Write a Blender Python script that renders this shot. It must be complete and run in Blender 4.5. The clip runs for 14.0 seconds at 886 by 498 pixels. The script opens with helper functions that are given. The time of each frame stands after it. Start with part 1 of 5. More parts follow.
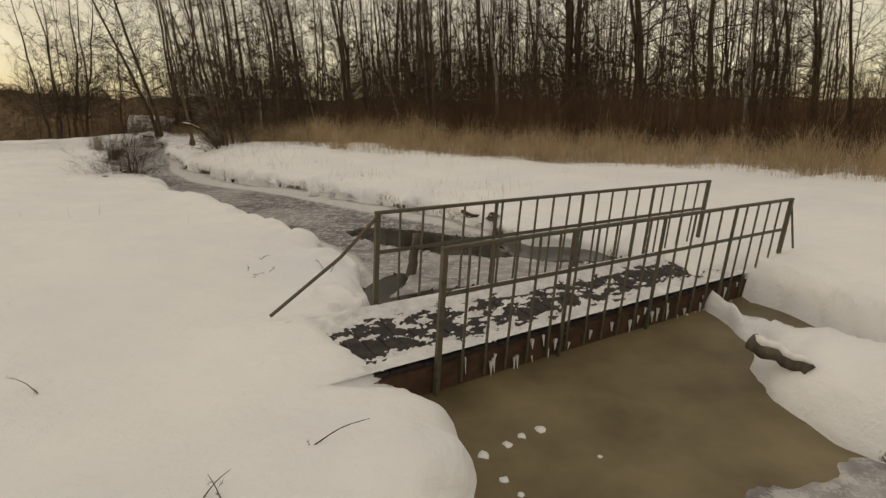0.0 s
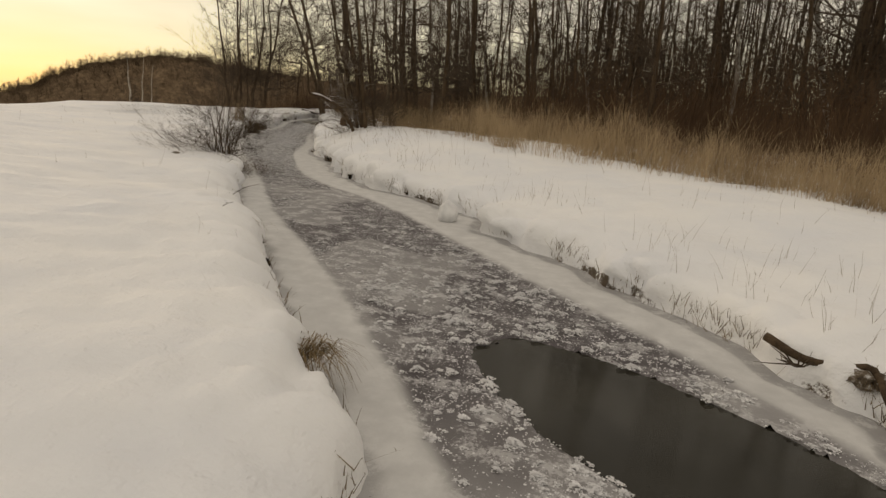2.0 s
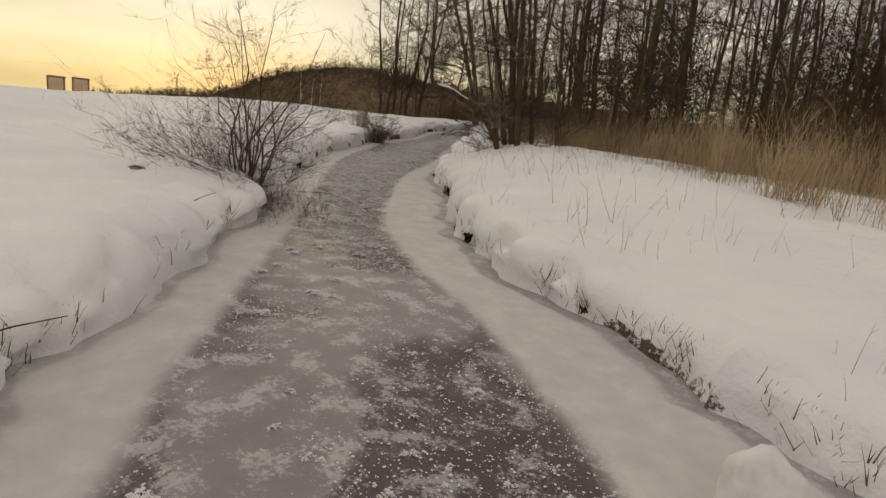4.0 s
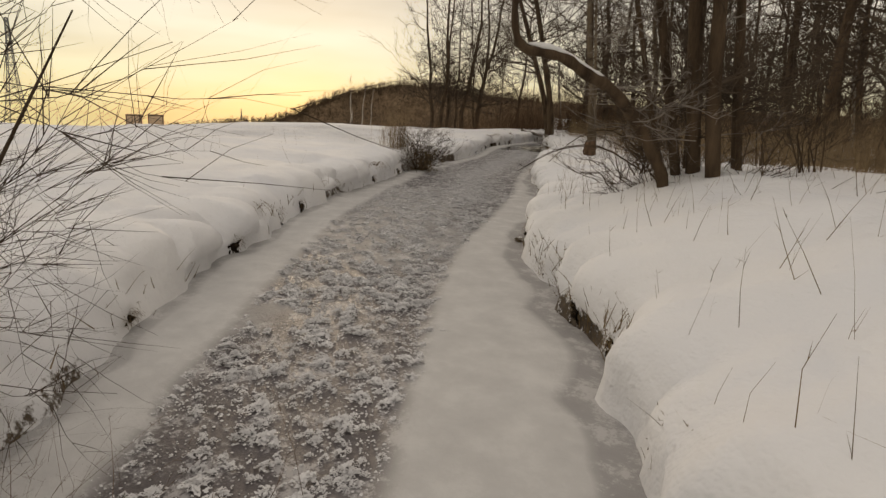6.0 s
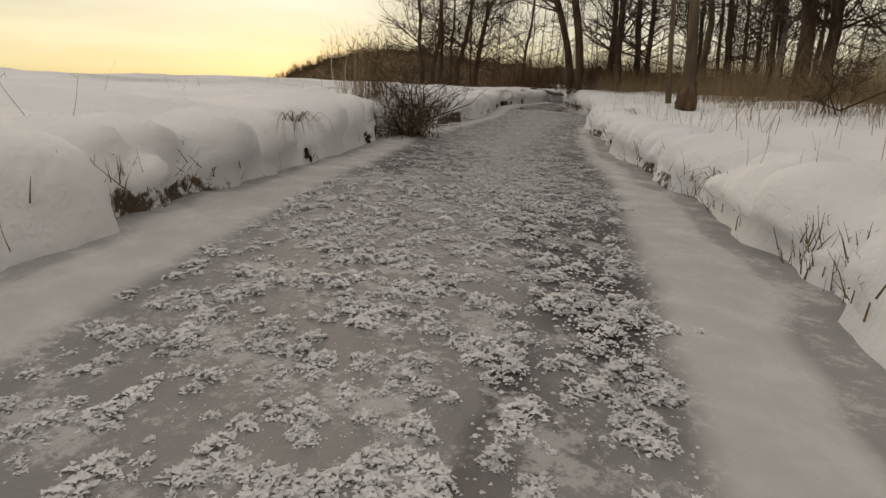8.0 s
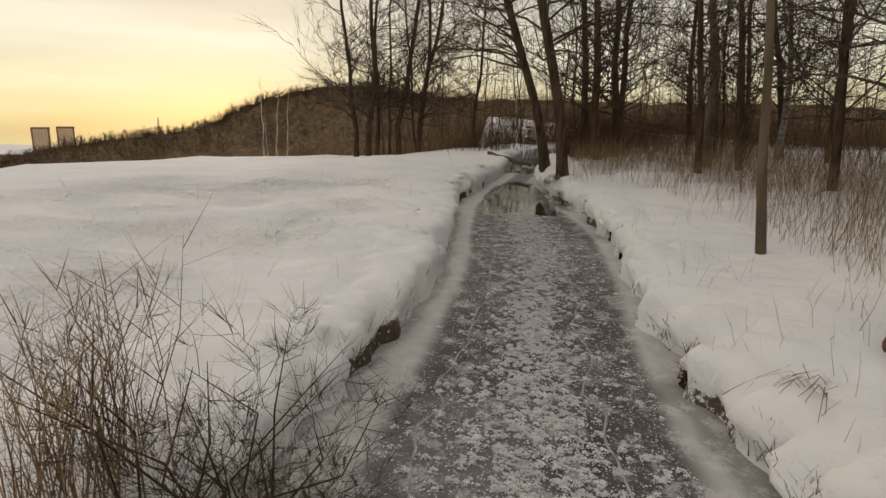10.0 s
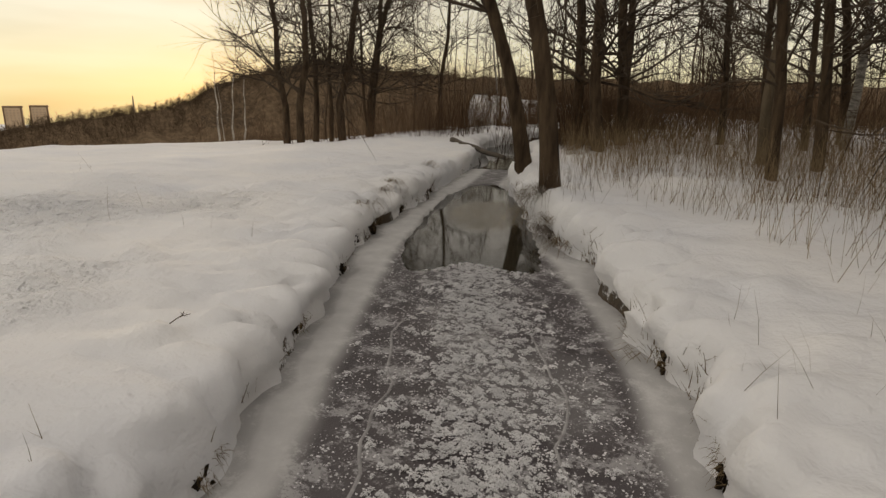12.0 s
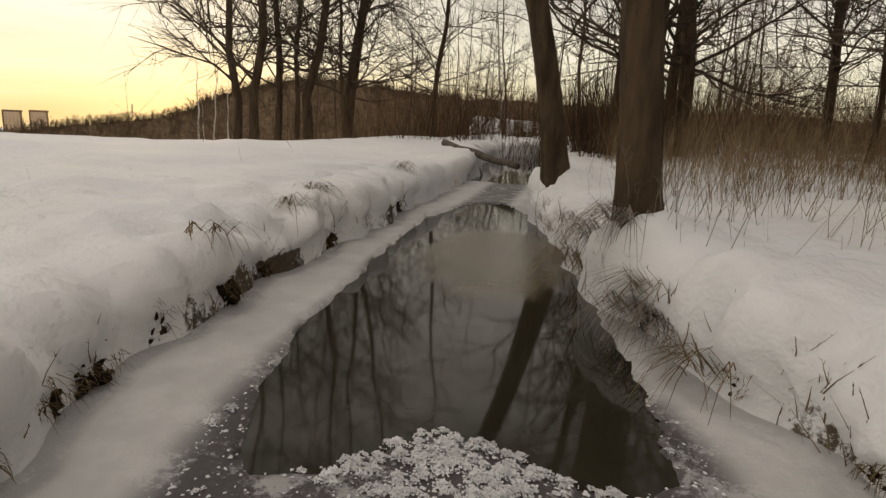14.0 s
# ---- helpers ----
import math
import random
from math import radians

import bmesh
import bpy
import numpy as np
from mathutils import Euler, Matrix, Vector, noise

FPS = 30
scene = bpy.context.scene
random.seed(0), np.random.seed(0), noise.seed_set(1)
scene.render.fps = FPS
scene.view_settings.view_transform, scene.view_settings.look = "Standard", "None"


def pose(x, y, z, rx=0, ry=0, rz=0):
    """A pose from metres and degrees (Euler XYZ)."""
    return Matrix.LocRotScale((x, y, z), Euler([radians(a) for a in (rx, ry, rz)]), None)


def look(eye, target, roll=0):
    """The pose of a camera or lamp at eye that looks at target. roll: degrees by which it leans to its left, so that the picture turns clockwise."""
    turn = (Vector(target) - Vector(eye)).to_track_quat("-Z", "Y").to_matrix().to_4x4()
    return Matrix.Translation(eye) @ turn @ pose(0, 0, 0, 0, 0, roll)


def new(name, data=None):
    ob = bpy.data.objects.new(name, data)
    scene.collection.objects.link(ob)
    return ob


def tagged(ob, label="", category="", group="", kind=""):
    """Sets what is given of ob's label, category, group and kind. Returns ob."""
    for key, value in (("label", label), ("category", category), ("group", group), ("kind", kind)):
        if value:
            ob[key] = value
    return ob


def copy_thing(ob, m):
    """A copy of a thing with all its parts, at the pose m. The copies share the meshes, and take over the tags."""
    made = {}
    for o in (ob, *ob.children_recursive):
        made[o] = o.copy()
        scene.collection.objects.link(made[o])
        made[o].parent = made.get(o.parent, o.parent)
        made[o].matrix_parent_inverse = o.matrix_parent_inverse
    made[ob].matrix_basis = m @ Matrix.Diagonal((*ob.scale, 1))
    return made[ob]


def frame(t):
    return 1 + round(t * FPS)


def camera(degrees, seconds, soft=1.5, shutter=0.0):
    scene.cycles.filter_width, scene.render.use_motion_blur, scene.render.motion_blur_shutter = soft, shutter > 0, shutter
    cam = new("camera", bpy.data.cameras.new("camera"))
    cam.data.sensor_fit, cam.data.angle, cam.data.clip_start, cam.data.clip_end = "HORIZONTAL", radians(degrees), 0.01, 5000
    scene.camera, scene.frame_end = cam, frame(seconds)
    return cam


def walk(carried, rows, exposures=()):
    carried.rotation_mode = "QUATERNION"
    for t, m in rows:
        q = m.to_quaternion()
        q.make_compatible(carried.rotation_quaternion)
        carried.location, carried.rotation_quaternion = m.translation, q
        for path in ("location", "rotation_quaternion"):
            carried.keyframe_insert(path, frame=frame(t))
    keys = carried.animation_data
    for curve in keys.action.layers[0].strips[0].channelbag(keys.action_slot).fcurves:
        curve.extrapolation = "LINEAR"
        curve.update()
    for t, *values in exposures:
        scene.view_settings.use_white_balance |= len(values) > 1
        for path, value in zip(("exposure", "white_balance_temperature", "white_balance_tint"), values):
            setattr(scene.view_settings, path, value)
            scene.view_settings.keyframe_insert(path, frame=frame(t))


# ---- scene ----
cam = camera(75.0, 14.0, soft=1.4)

PATH = [
    (0, (0.016, -0.122, 2.061), (0.021, 1.822, 1.593), -0.2),
    (0.5, (-0.087, 0.835, 2.181), (-0.136, 2.776, 1.702), 0.4),
    (1, (-0.291, 2.652, 1.956), (-0.477, 4.584, 1.473), 0.7),
    (1.5, (-0.476, 4.135, 1.874), (-0.816, 6.044, 1.385), 3.1),
    (2, (-0.817, 5.903, 1.722), (-1.353, 7.765, 1.229), 4.6),
    (2.5, (-1.201, 7.503, 1.602), (-1.920, 9.298, 1.090), 4.8),
    (3, (-1.825, 9.243, 1.460), (-2.722, 10.962, 0.966), 6.6),
    (3.2, (-2.044, 9.774, 1.495), (-3.002, 11.458, 0.998), 8.8),
    (5.3, (-5.497, 14.396, 1.185), (-6.686, 15.932, 0.710), 1.3),
    (5.5, (-5.792, 14.807, 1.210), (-6.984, 16.339, 0.726), -0.1),
    (6, (-6.542, 16.216, 1.216), (-7.736, 17.750, 0.749), 3.3),
    (6.5, (-7.196, 17.335, 1.231), (-8.369, 18.889, 0.775), 8.5),
    (7, (-7.775, 18.341, 1.182), (-9.025, 19.857, 0.808), 22.3),
    (7.5, (-9.011, 19.256, 0.819), (-10.358, 20.670, 0.391), 6.4),
    (8, (-9.740, 19.957, 0.678), (-10.885, 21.495, 0.110), 3.2),
    (8.5, (-10.331, 20.671, 0.966), (-11.431, 22.256, 0.439), 7.7),
    (9, (-11.355, 21.774, 1.423), (-12.453, 23.383, 0.968), 3.8),
    (9.2, (-11.676, 22.148, 1.557), (-12.752, 23.777, 1.121), 2.6),
    (11.3, (-13.930, 27.648, 1.844), (-14.909, 29.314, 1.328), 1.5),
    (11.5, (-14.105, 28.017, 1.761), (-15.082, 29.685, 1.248), 1.7),
    (12, (-14.490, 28.876, 1.652), (-15.467, 30.539, 1.123), 1.3),
    (12.5, (-14.873, 29.711, 1.535), (-15.853, 31.368, 0.991), 1.3),
    (13, (-15.319, 30.613, 1.433), (-16.293, 32.276, 0.899), 3.3),
    (13.5, (-15.754, 31.457, 1.297), (-16.739, 33.121, 0.787), 3.3),
    (14, (-16.253, 32.261, 1.006), (-17.228, 33.945, 0.547), 3.6),
]
walk(cam, [(t, look(eye, target, roll)) for t, eye, target, roll in PATH],
     exposures=[(0, -0.58, 8200, 10), (1.5, -0.52, 8200, 11), (3.0, -0.58, 7500, 11), (5.5, -0.5, 7900, 14), (6.5, -0.56, 7500, 12), (9.0, -0.52, 7500, 12), (11.5, -0.58, 7500, 12), (14, -0.32, 7600, 13)])

# ---- world and light ----
SUN_AZ = radians(52)        # to the left of +y
SUN_DIR = Vector((-math.sin(SUN_AZ), math.cos(SUN_AZ), math.tan(radians(9)))).normalized()
world = bpy.data.worlds.new("world")
scene.world = world
world.use_nodes = True
wn, wl = world.node_tree.nodes, world.node_tree.links
wn.clear()
w_out = wn.new("ShaderNodeOutputWorld")
w_bg = wn.new("ShaderNodeBackground")
w_sky = wn.new("ShaderNodeTexSky")
w_sky.sky_type = "NISHITA"
w_sky.sun_disc = False
w_sky.sun_elevation = radians(9)
w_sky.sun_rotation = -SUN_AZ
w_sky.air_density, w_sky.dust_density, w_sky.ozone_density = 1.0, 0.6, 1.5
w_geo = wn.new("ShaderNodeTexCoord")
w_map = wn.new("ShaderNodeMapping")
w_map.inputs["Scale"].default_value = (1.2, 1.2, 7.0)
w_noise = wn.new("ShaderNodeTexNoise")
w_noise.inputs["Scale"].default_value = 1.6
w_noise.inputs["Detail"].default_value = 4
w_ramp = wn.new("ShaderNodeValToRGB")
w_ramp.color_ramp.elements[0].position, w_ramp.color_ramp.elements[0].color = 0.3, (0.8, 0.8, 0.8, 1)
w_ramp.color_ramp.elements[1].position, w_ramp.color_ramp.elements[1].color = 0.7, (0.97, 0.97, 0.97, 1)
w_mix = wn.new("ShaderNodeMix")
w_mix.data_type = "RGBA"
w_sep = wn.new("ShaderNodeSeparateXYZ")
w_tone = wn.new("ShaderNodeValToRGB")                       # thin high cloud, yellow towards the horizon
for e_, (p_, c_) in zip([w_tone.color_ramp.elements[0], w_tone.color_ramp.elements[1], w_tone.color_ramp.elements.new(0.58), w_tone.color_ramp.elements.new(0.7), w_tone.color_ramp.elements.new(0.6)],
                        ((0.49, (0.93, 0.88, 0.53)), (1.0, (0.38, 0.38, 0.46)), (0.54, (0.98, 0.985, 0.84)), (0.66, (0.66, 0.655, 0.7)), (0.595, (0.9, 0.895, 0.87)))):
    e_.position, e_.color = p_, (*c_, 1)
w_half = wn.new("ShaderNodeMath")
w_half.operation = "MULTIPLY_ADD"
w_half.inputs[1].default_value, w_half.inputs[2].default_value = 0.5, 0.5
w_lift = wn.new("ShaderNodeVectorMath")
w_lift.operation = "SCALE"
w_lift.inputs["Scale"].default_value = 12.5
w_band = wn.new("ShaderNodeMapRange")                      # streaks of thicker cloud
w_band.inputs["From Min"].default_value, w_band.inputs["From Max"].default_value = 0.35, 0.62
w_band.inputs["To Min"].default_value, w_band.inputs["To Max"].default_value = 9.5, 14.0
wl.new(w_noise.outputs["Fac"], w_band.inputs["Value"])
wl.new(w_band.outputs["Result"], w_lift.inputs["Scale"])
wl.new(w_geo.outputs["Generated"], w_sep.inputs["Vector"])
wl.new(w_sep.outputs["Z"], w_half.inputs[0])
wl.new(w_half.outputs["Value"], w_tone.inputs["Fac"])
wl.new(w_tone.outputs["Color"], w_lift.inputs[0])
wl.new(w_lift.outputs["Vector"], w_mix.inputs["B"])
wl.new(w_geo.outputs["Generated"], w_map.inputs["Vector"])
wl.new(w_map.outputs["Vector"], w_noise.inputs["Vector"])
wl.new(w_noise.outputs["Fac"], w_ramp.inputs["Fac"])
wl.new(w_ramp.outputs["Color"], w_mix.inputs["Factor"])
wl.new(w_sky.outputs["Color"], w_mix.inputs["A"])
wl.new(w_mix.outputs["Result"], w_bg.inputs["Color"])
wl.new(w_bg.outputs["Background"], w_out.inputs["Surface"])
w_bg.inputs["Strength"].default_value = 0.10
sun = new("sun", bpy.data.lights.new("sun", "SUN"))
sun.data.energy, sun.data.angle, sun.data.color = 0.6, radians(12), (1.0, 0.86, 0.68)
sun.matrix_world = look(SUN_DIR * 60, (0, 0, 0))
scene.view_settings.exposure = 0.0


# ---- materials ----
def mat(name, rough=0.8, spec=0.3, metal=0.0):
    m = bpy.data.materials.new(name)
    m.use_nodes = True
    b = m.node_tree.nodes["Principled BSDF"]
    b.inputs["Roughness"].default_value = rough
    b.inputs["Metallic"].default_value = metal
    b.inputs["Specular IOR Level"].default_value = spec
    return m, b, m.node_tree.nodes, m.node_tree.links


def noise_node(nodes, links, scale, detail=4, rough=0.55, coord="Object", stretch=None):
    tc = nodes.new("ShaderNodeTexCoord")
    n = nodes.new("ShaderNodeTexNoise")
    n.inputs["Scale"].default_value, n.inputs["Detail"].default_value, n.inputs["Roughness"].default_value = scale, detail, rough
    if stretch:
        mp = nodes.new("ShaderNodeMapping")
        mp.inputs["Scale"].default_value = stretch
        links.new(tc.outputs[coord], mp.inputs["Vector"])
        links.new(mp.outputs["Vector"], n.inputs["Vector"])
    else:
        links.new(tc.outputs[coord], n.inputs["Vector"])
    return n.outputs["Fac"]


def ramp(nodes, links, fac, stops):
    r = nodes.new("ShaderNodeValToRGB")
    els = r.color_ramp.elements
    while len(els) < len(stops):
        els.new(0.5)
    for e, (p, c) in zip(els, stops):
        e.position, e.color = p, (*c, 1)
    links.new(fac, r.inputs["Fac"])
    return r.outputs["Color"]


def mixc(nodes, links, fac, a, b, mode="MIX"):
    m = nodes.new("ShaderNodeMix")
    m.data_type, m.blend_type = "RGBA", mode
    for v, k in ((fac, "Factor"), (a, "A"), (b, "B")):
        if isinstance(v, (int, float)):
            m.inputs[k].default_value = v
        elif isinstance(v, tuple):
            m.inputs[k].default_value = (*v, 1)
        else:
            links.new(v, m.inputs[k])
    return m.outputs["Result"]


def bump(nodes, links, bsdf, h, strength, dist, chain=None):
    b = nodes.new("ShaderNodeBump")
    b.inputs["Strength"].default_value, b.inputs["Distance"].default_value = strength, dist
    links.new(h, b.inputs["Height"])
    if chain:
        links.new(chain, b.inputs["Normal"])
    links.new(b.outputs["Normal"], bsdf.inputs["Normal"])
    return b.outputs["Normal"]


def simple(name, c1, c2, scale, rough=0.85, spec=0.2, bscale=None, bdist=0.01, bstr=0.6, stretch=None, metal=0.0, c3=None):
    m, b, n, l = mat(name, rough, spec, metal)
    f = noise_node(n, l, scale, 5, 0.6, stretch=stretch)
    stops = [(0.3, c1), (0.7, c2)] if c3 is None else [(0.3, c1), (0.52, c2), (0.68, c3)]
    l.new(ramp(n, l, f, stops), b.inputs["Base Color"])
    if bscale:
        bump(n, l, b, noise_node(n, l, bscale, 4, 0.6, stretch=stretch), bstr, bdist)
    return m


def attr_fac(nodes, name):
    a = nodes.new("ShaderNodeAttribute")
    a.attribute_name = name
    return a.outputs["Fac"]


def snow_material():
    m, b, n, l = mat("snow", 0.75, 0.25)
    big = noise_node(n, l, 0.7, 4, 0.55)
    c = ramp(n, l, big, [(0.3, (0.74, 0.75, 0.78)), (0.7, (0.84, 0.83, 0.82))])
    soil = attr_fac(n, "soil")
    fine = noise_node(n, l, 15.0, 6, 0.75)
    mul = n.new("ShaderNodeMath")
    mul.operation = "MULTIPLY"
    l.new(soil, mul.inputs[0])
    l.new(fine, mul.inputs[1])
    mask = ramp(n, l, mul.outputs[0], [(0.33, (0, 0, 0)), (0.4, (1, 1, 1))])
    c = mixc(n, l, mask, c, ramp(n, l, fine, [(0.35, (0.04, 0.03, 0.022)), (0.65, (0.13, 0.1, 0.07))]))
    l.new(c, b.inputs["Base Color"])
    k = bump(n, l, b, noise_node(n, l, 2.2, 5, 0.62), 0.8, 0.09)
    churn = n.new("ShaderNodeMath")
    churn.operation = "MULTIPLY"
    l.new(attr_fac(n, "churn"), churn.inputs[0])
    l.new(noise_node(n, l, 7.5, 4, 0.6), churn.inputs[1])
    k = bump(n, l, b, churn.outputs[0], 1.0, 0.2, k)
    bump(n, l, b, noise_node(n, l, 45, 3, 0.65), 0.3, 0.008, k)
    b.inputs["Subsurface Weight"].default_value = 0.0
    return m


def ice_material():
    m, b, n, l = mat("frosted_ice", 0.42, 0.4)
    cover = attr_fac(n, "cover")
    f1 = noise_node(n, l, 5.0, 5, 0.6)
    f2 = noise_node(n, l, 38.0, 4, 0.8)
    big = noise_node(n, l, 0.8, 4, 0.6)
    ice = ramp(n, l, big, [(0.3, (0.05, 0.041, 0.045)), (0.55, (0.075, 0.064, 0.068)), (0.78, (0.13, 0.118, 0.12))])
    a1 = n.new("ShaderNodeMath")
    a1.operation = "MULTIPLY_ADD"
    l.new(f2, a1.inputs[0])
    a1.inputs[1].default_value = 0.75
    l.new(f1, a1.inputs[2])
    grains = ramp(n, l, a1.outputs[0], [(0.89, (0, 0, 0)), (1.0, (1, 1, 1))])
    c = mixc(n, l, grains, ice, (0.36, 0.35, 0.355))
    c = mixc(n, l, cover, c, ramp(n, l, f1, [(0.3, (0.5, 0.495, 0.49)), (0.7, (0.6, 0.595, 0.585))]))
    l.new(c, b.inputs["Base Color"])
    r = n.new("ShaderNodeMapRange")
    r.inputs["To Min"].default_value, r.inputs["To Max"].default_value = 0.42, 0.8
    l.new(cover, r.inputs["Value"])
    l.new(r.outputs["Result"], b.inputs["Roughness"])
    bump(n, l, b, a1.outputs[0], 0.5, 0.014)
    return m


def water_material():
    m, b, n, l = mat("creek_water", 0.04, 0.5)
    b.inputs["IOR"].default_value = 1.33
    silt = attr_fac(n, "silt")
    f = noise_node(n, l, 1.3, 4, 0.6)
    brown = ramp(n, l, f, [(0.3, (0.1, 0.077, 0.04)), (0.7, (0.2, 0.158, 0.088))])
    dark = ramp(n, l, f, [(0.3, (0.014, 0.0125, 0.008)), (0.7, (0.028, 0.025, 0.017))])
    l.new(mixc(n, l, silt, dark, brown), b.inputs["Base Color"])
    rr = n.new("ShaderNodeMapRange")
    rr.inputs["To Min"].default_value, rr.inputs["To Max"].default_value = 0.05, 0.5
    l.new(attr_fac(n, "dull"), rr.inputs["Value"])
    l.new(rr.outputs["Result"], b.inputs["Roughness"])
    bump(n, l, b, noise_node(n, l, 2.5, 2, 0.5), 0.03, 0.02)
    return m


M_SNOW = snow_material()
M_ICE = ice_material()
M_WATER = water_material()
M_FLAKE = simple("frost_flakes", (0.57, 0.565, 0.575), (0.8, 0.795, 0.8), 6, 0.85, 0.2)
M_FROST = simple("frost_crystals", (0.55, 0.55, 0.56), (0.8, 0.8, 0.8), 6, 0.8, 0.3)
M_CAP = simple("snow_cap", (0.74, 0.74, 0.76), (0.85, 0.84, 0.83), 3, 0.8, 0.3, 30, 0.008, 0.4)
M_BARK = simple("dark_bark", (0.035, 0.024, 0.016), (0.12, 0.083, 0.053), 9, 0.9, 0.1, 26, 0.03, 1.0, (1, 1, 0.22))
M_BARK_LIGHT = simple("pale_bark", (0.075, 0.058, 0.04), (0.18, 0.14, 0.095), 5, 0.9, 0.1, 18, 0.015, 0.8, (1, 1, 0.25))
M_BIRCH = simple("birch_bark", (0.08, 0.07, 0.06), (0.5, 0.47, 0.42), 6, 0.8, 0.2, None, stretch=(1, 1, 3))
M_ROT = simple("rotten_wood", (0.05, 0.03, 0.02), (0.2, 0.13, 0.085), 14, 0.95, 0.1, 30, 0.03, 1.0, (1, 1, 0.3))
M_HOAR = simple("hoarfrost_twigs", (0.1, 0.08, 0.065), (0.3, 0.265, 0.235), 4, 0.9, 0.15)
M_TWIG = simple("frosty_twigs", (0.04, 0.029, 0.021), (0.11, 0.083, 0.06), 3, 0.9, 0.1)
M_BRUSH = simple("brush_stems", (0.045, 0.028, 0.017), (0.15, 0.092, 0.055), 0.5, 0.95, 0.05)
M_REED = simple("dry_reed", (0.16, 0.11, 0.065), (0.47, 0.355, 0.225), 1.3, 0.9, 0.1, c3=(0.34, 0.245, 0.15))
M_SEDGE = simple("brown_sedge", (0.12, 0.083, 0.048), (0.34, 0.25, 0.15), 2.0, 0.9, 0.1)
M_GRASS = simple("dead_grass", (0.08, 0.055, 0.03), (0.25, 0.18, 0.1), 6, 0.9, 0.1)
# brown of the far wood, paled: distance haze is mixed into the colour
M_HILL = simple("hazy_wooded_slope", (0.12, 0.085, 0.055), (0.24, 0.17, 0.11), 0.5, 1.0, 0.0, 0.9, 1.0, 1.0)
M_STEEL = simple("weathered_steel", (0.05, 0.052, 0.04), (0.1, 0.095, 0.07), 14, 0.6, 0.3, 60, 0.002, 0.5, c3=(0.11, 0.065, 0.035))
M_RUST = simple("rusty_beam", (0.045, 0.028, 0.02), (0.1, 0.055, 0.032), 8, 0.8, 0.2, 40, 0.003, 0.6)
M_DECK = simple("wet_deck", (0.02, 0.018, 0.019), (0.06, 0.05, 0.048), 10, 0.7, 0.25, 30, 0.008, 0.8)
M_LOG = simple("weathered_log", (0.05, 0.042, 0.035), (0.16, 0.135, 0.11), 9, 0.85, 0.15, 25, 0.01, 0.8, (1, 1, 0.2))
M_FACADE = simple("pale_facade", (0.5, 0.36, 0.24), (0.62, 0.47, 0.32), 0.05, 0.8, 0.2)
M_FRAME_DARK = simple("dark_facade_edge", (0.16, 0.1, 0.06), (0.24, 0.16, 0.1), 0.2, 0.8, 0.2)
M_GALV = simple("galvanised_lattice", (0.12, 0.12, 0.12), (0.2, 0.2, 0.2), 0.5, 0.6, 0.4, metal=0.4)


# ---- mesh helpers ----
def mesh_ob(name, verts, faces, material, smooth=False, parent=None):
    me = bpy.data.meshes.new(name)
    me.from_pydata([tuple(v) for v in verts], [], faces)
    me.materials.append(material)
    if smooth:
        me.polygons.foreach_set("use_smooth", [True] * len(me.polygons))
    me.update()
    ob = new(name, me)
    if parent is not None:
        ob.parent = parent
    return ob


def part(name, bm, material, parent, label="", smooth=False):
    me = bpy.data.meshes.new(name)
    bm.to_mesh(me)
    bm.free()
    me.materials.append(material)
    if smooth:
        me.polygons.foreach_set("use_smooth", [True] * len(me.polygons))
    ob = new(name, me)
    ob.parent = parent
    if label:
        ob["label"] = label
    return ob


def bm_box(bm, c, size, m=None, bevel=0.0):
    r = bmesh.ops.create_cube(bm, size=1.0)
    vs = r["verts"]
    bmesh.ops.scale(bm, vec=size, verts=vs)
    bmesh.ops.translate(bm, vec=c, verts=vs)
    if m is not None:
        bmesh.ops.transform(bm, matrix=m, verts=vs)
    if bevel:
        es = list({e for v in vs for e in v.link_edges})
        bmesh.ops.bevel(bm, geom=es, offset=bevel, segments=2, affect="EDGES")


class Tubes:
    """Collects tapered tubes and blades for one mesh."""

    def __init__(self):
        self.v, self.f = [], []

    def tube(self, pts, radii, sides=5, cap=True):
        pts = [Vector(p) for p in pts]
        base = len(self.v)
        prev = None
        for i, p in enumerate(pts):
            d = (pts[min(i + 1, len(pts) - 1)] - pts[max(i - 1, 0)]).normalized()
            if prev is None:
                prev = d.orthogonal().normalized()
            a = (prev - d * prev.dot(d)).normalized()
            b = d.cross(a)
            prev = a
            for k in range(sides):
                an = 2 * math.pi * k / sides
                self.v.append(p + (a * math.cos(an) + b * math.sin(an)) * radii[i])
        for i in range(len(pts) - 1):
            for k in range(sides):
                k2 = (k + 1) % sides
                self.f.append((base + i * sides + k, base + i * sides + k2, base + (i + 1) * sides + k2, base + (i + 1) * sides + k))
        if cap:
            self.f.append(tuple(base + (len(pts) - 1) * sides + k for k in range(sides)))

    def blade(self, pts, w, side):
        base = len(self.v)
        n = len(pts)
        for i, p in enumerate(pts):
            ww = w * (1 - 0.8 * i / (n - 1))
            self.v += [Vector(p) - side * ww, Vector(p) + side * ww]
        for i in range(n - 1):
            a = base + 2 * i
            self.f.append((a, a + 1, a + 3, a + 2))

    def ob(self, name, material, parent=None, smooth=False):
        return mesh_ob(name, self.v, self.f, material, smooth, parent)


def fbm(x, y, z=0.0, octaves=3):
    return noise.fractal(Vector((x, y, z)), 1.0, 2.0, octaves)


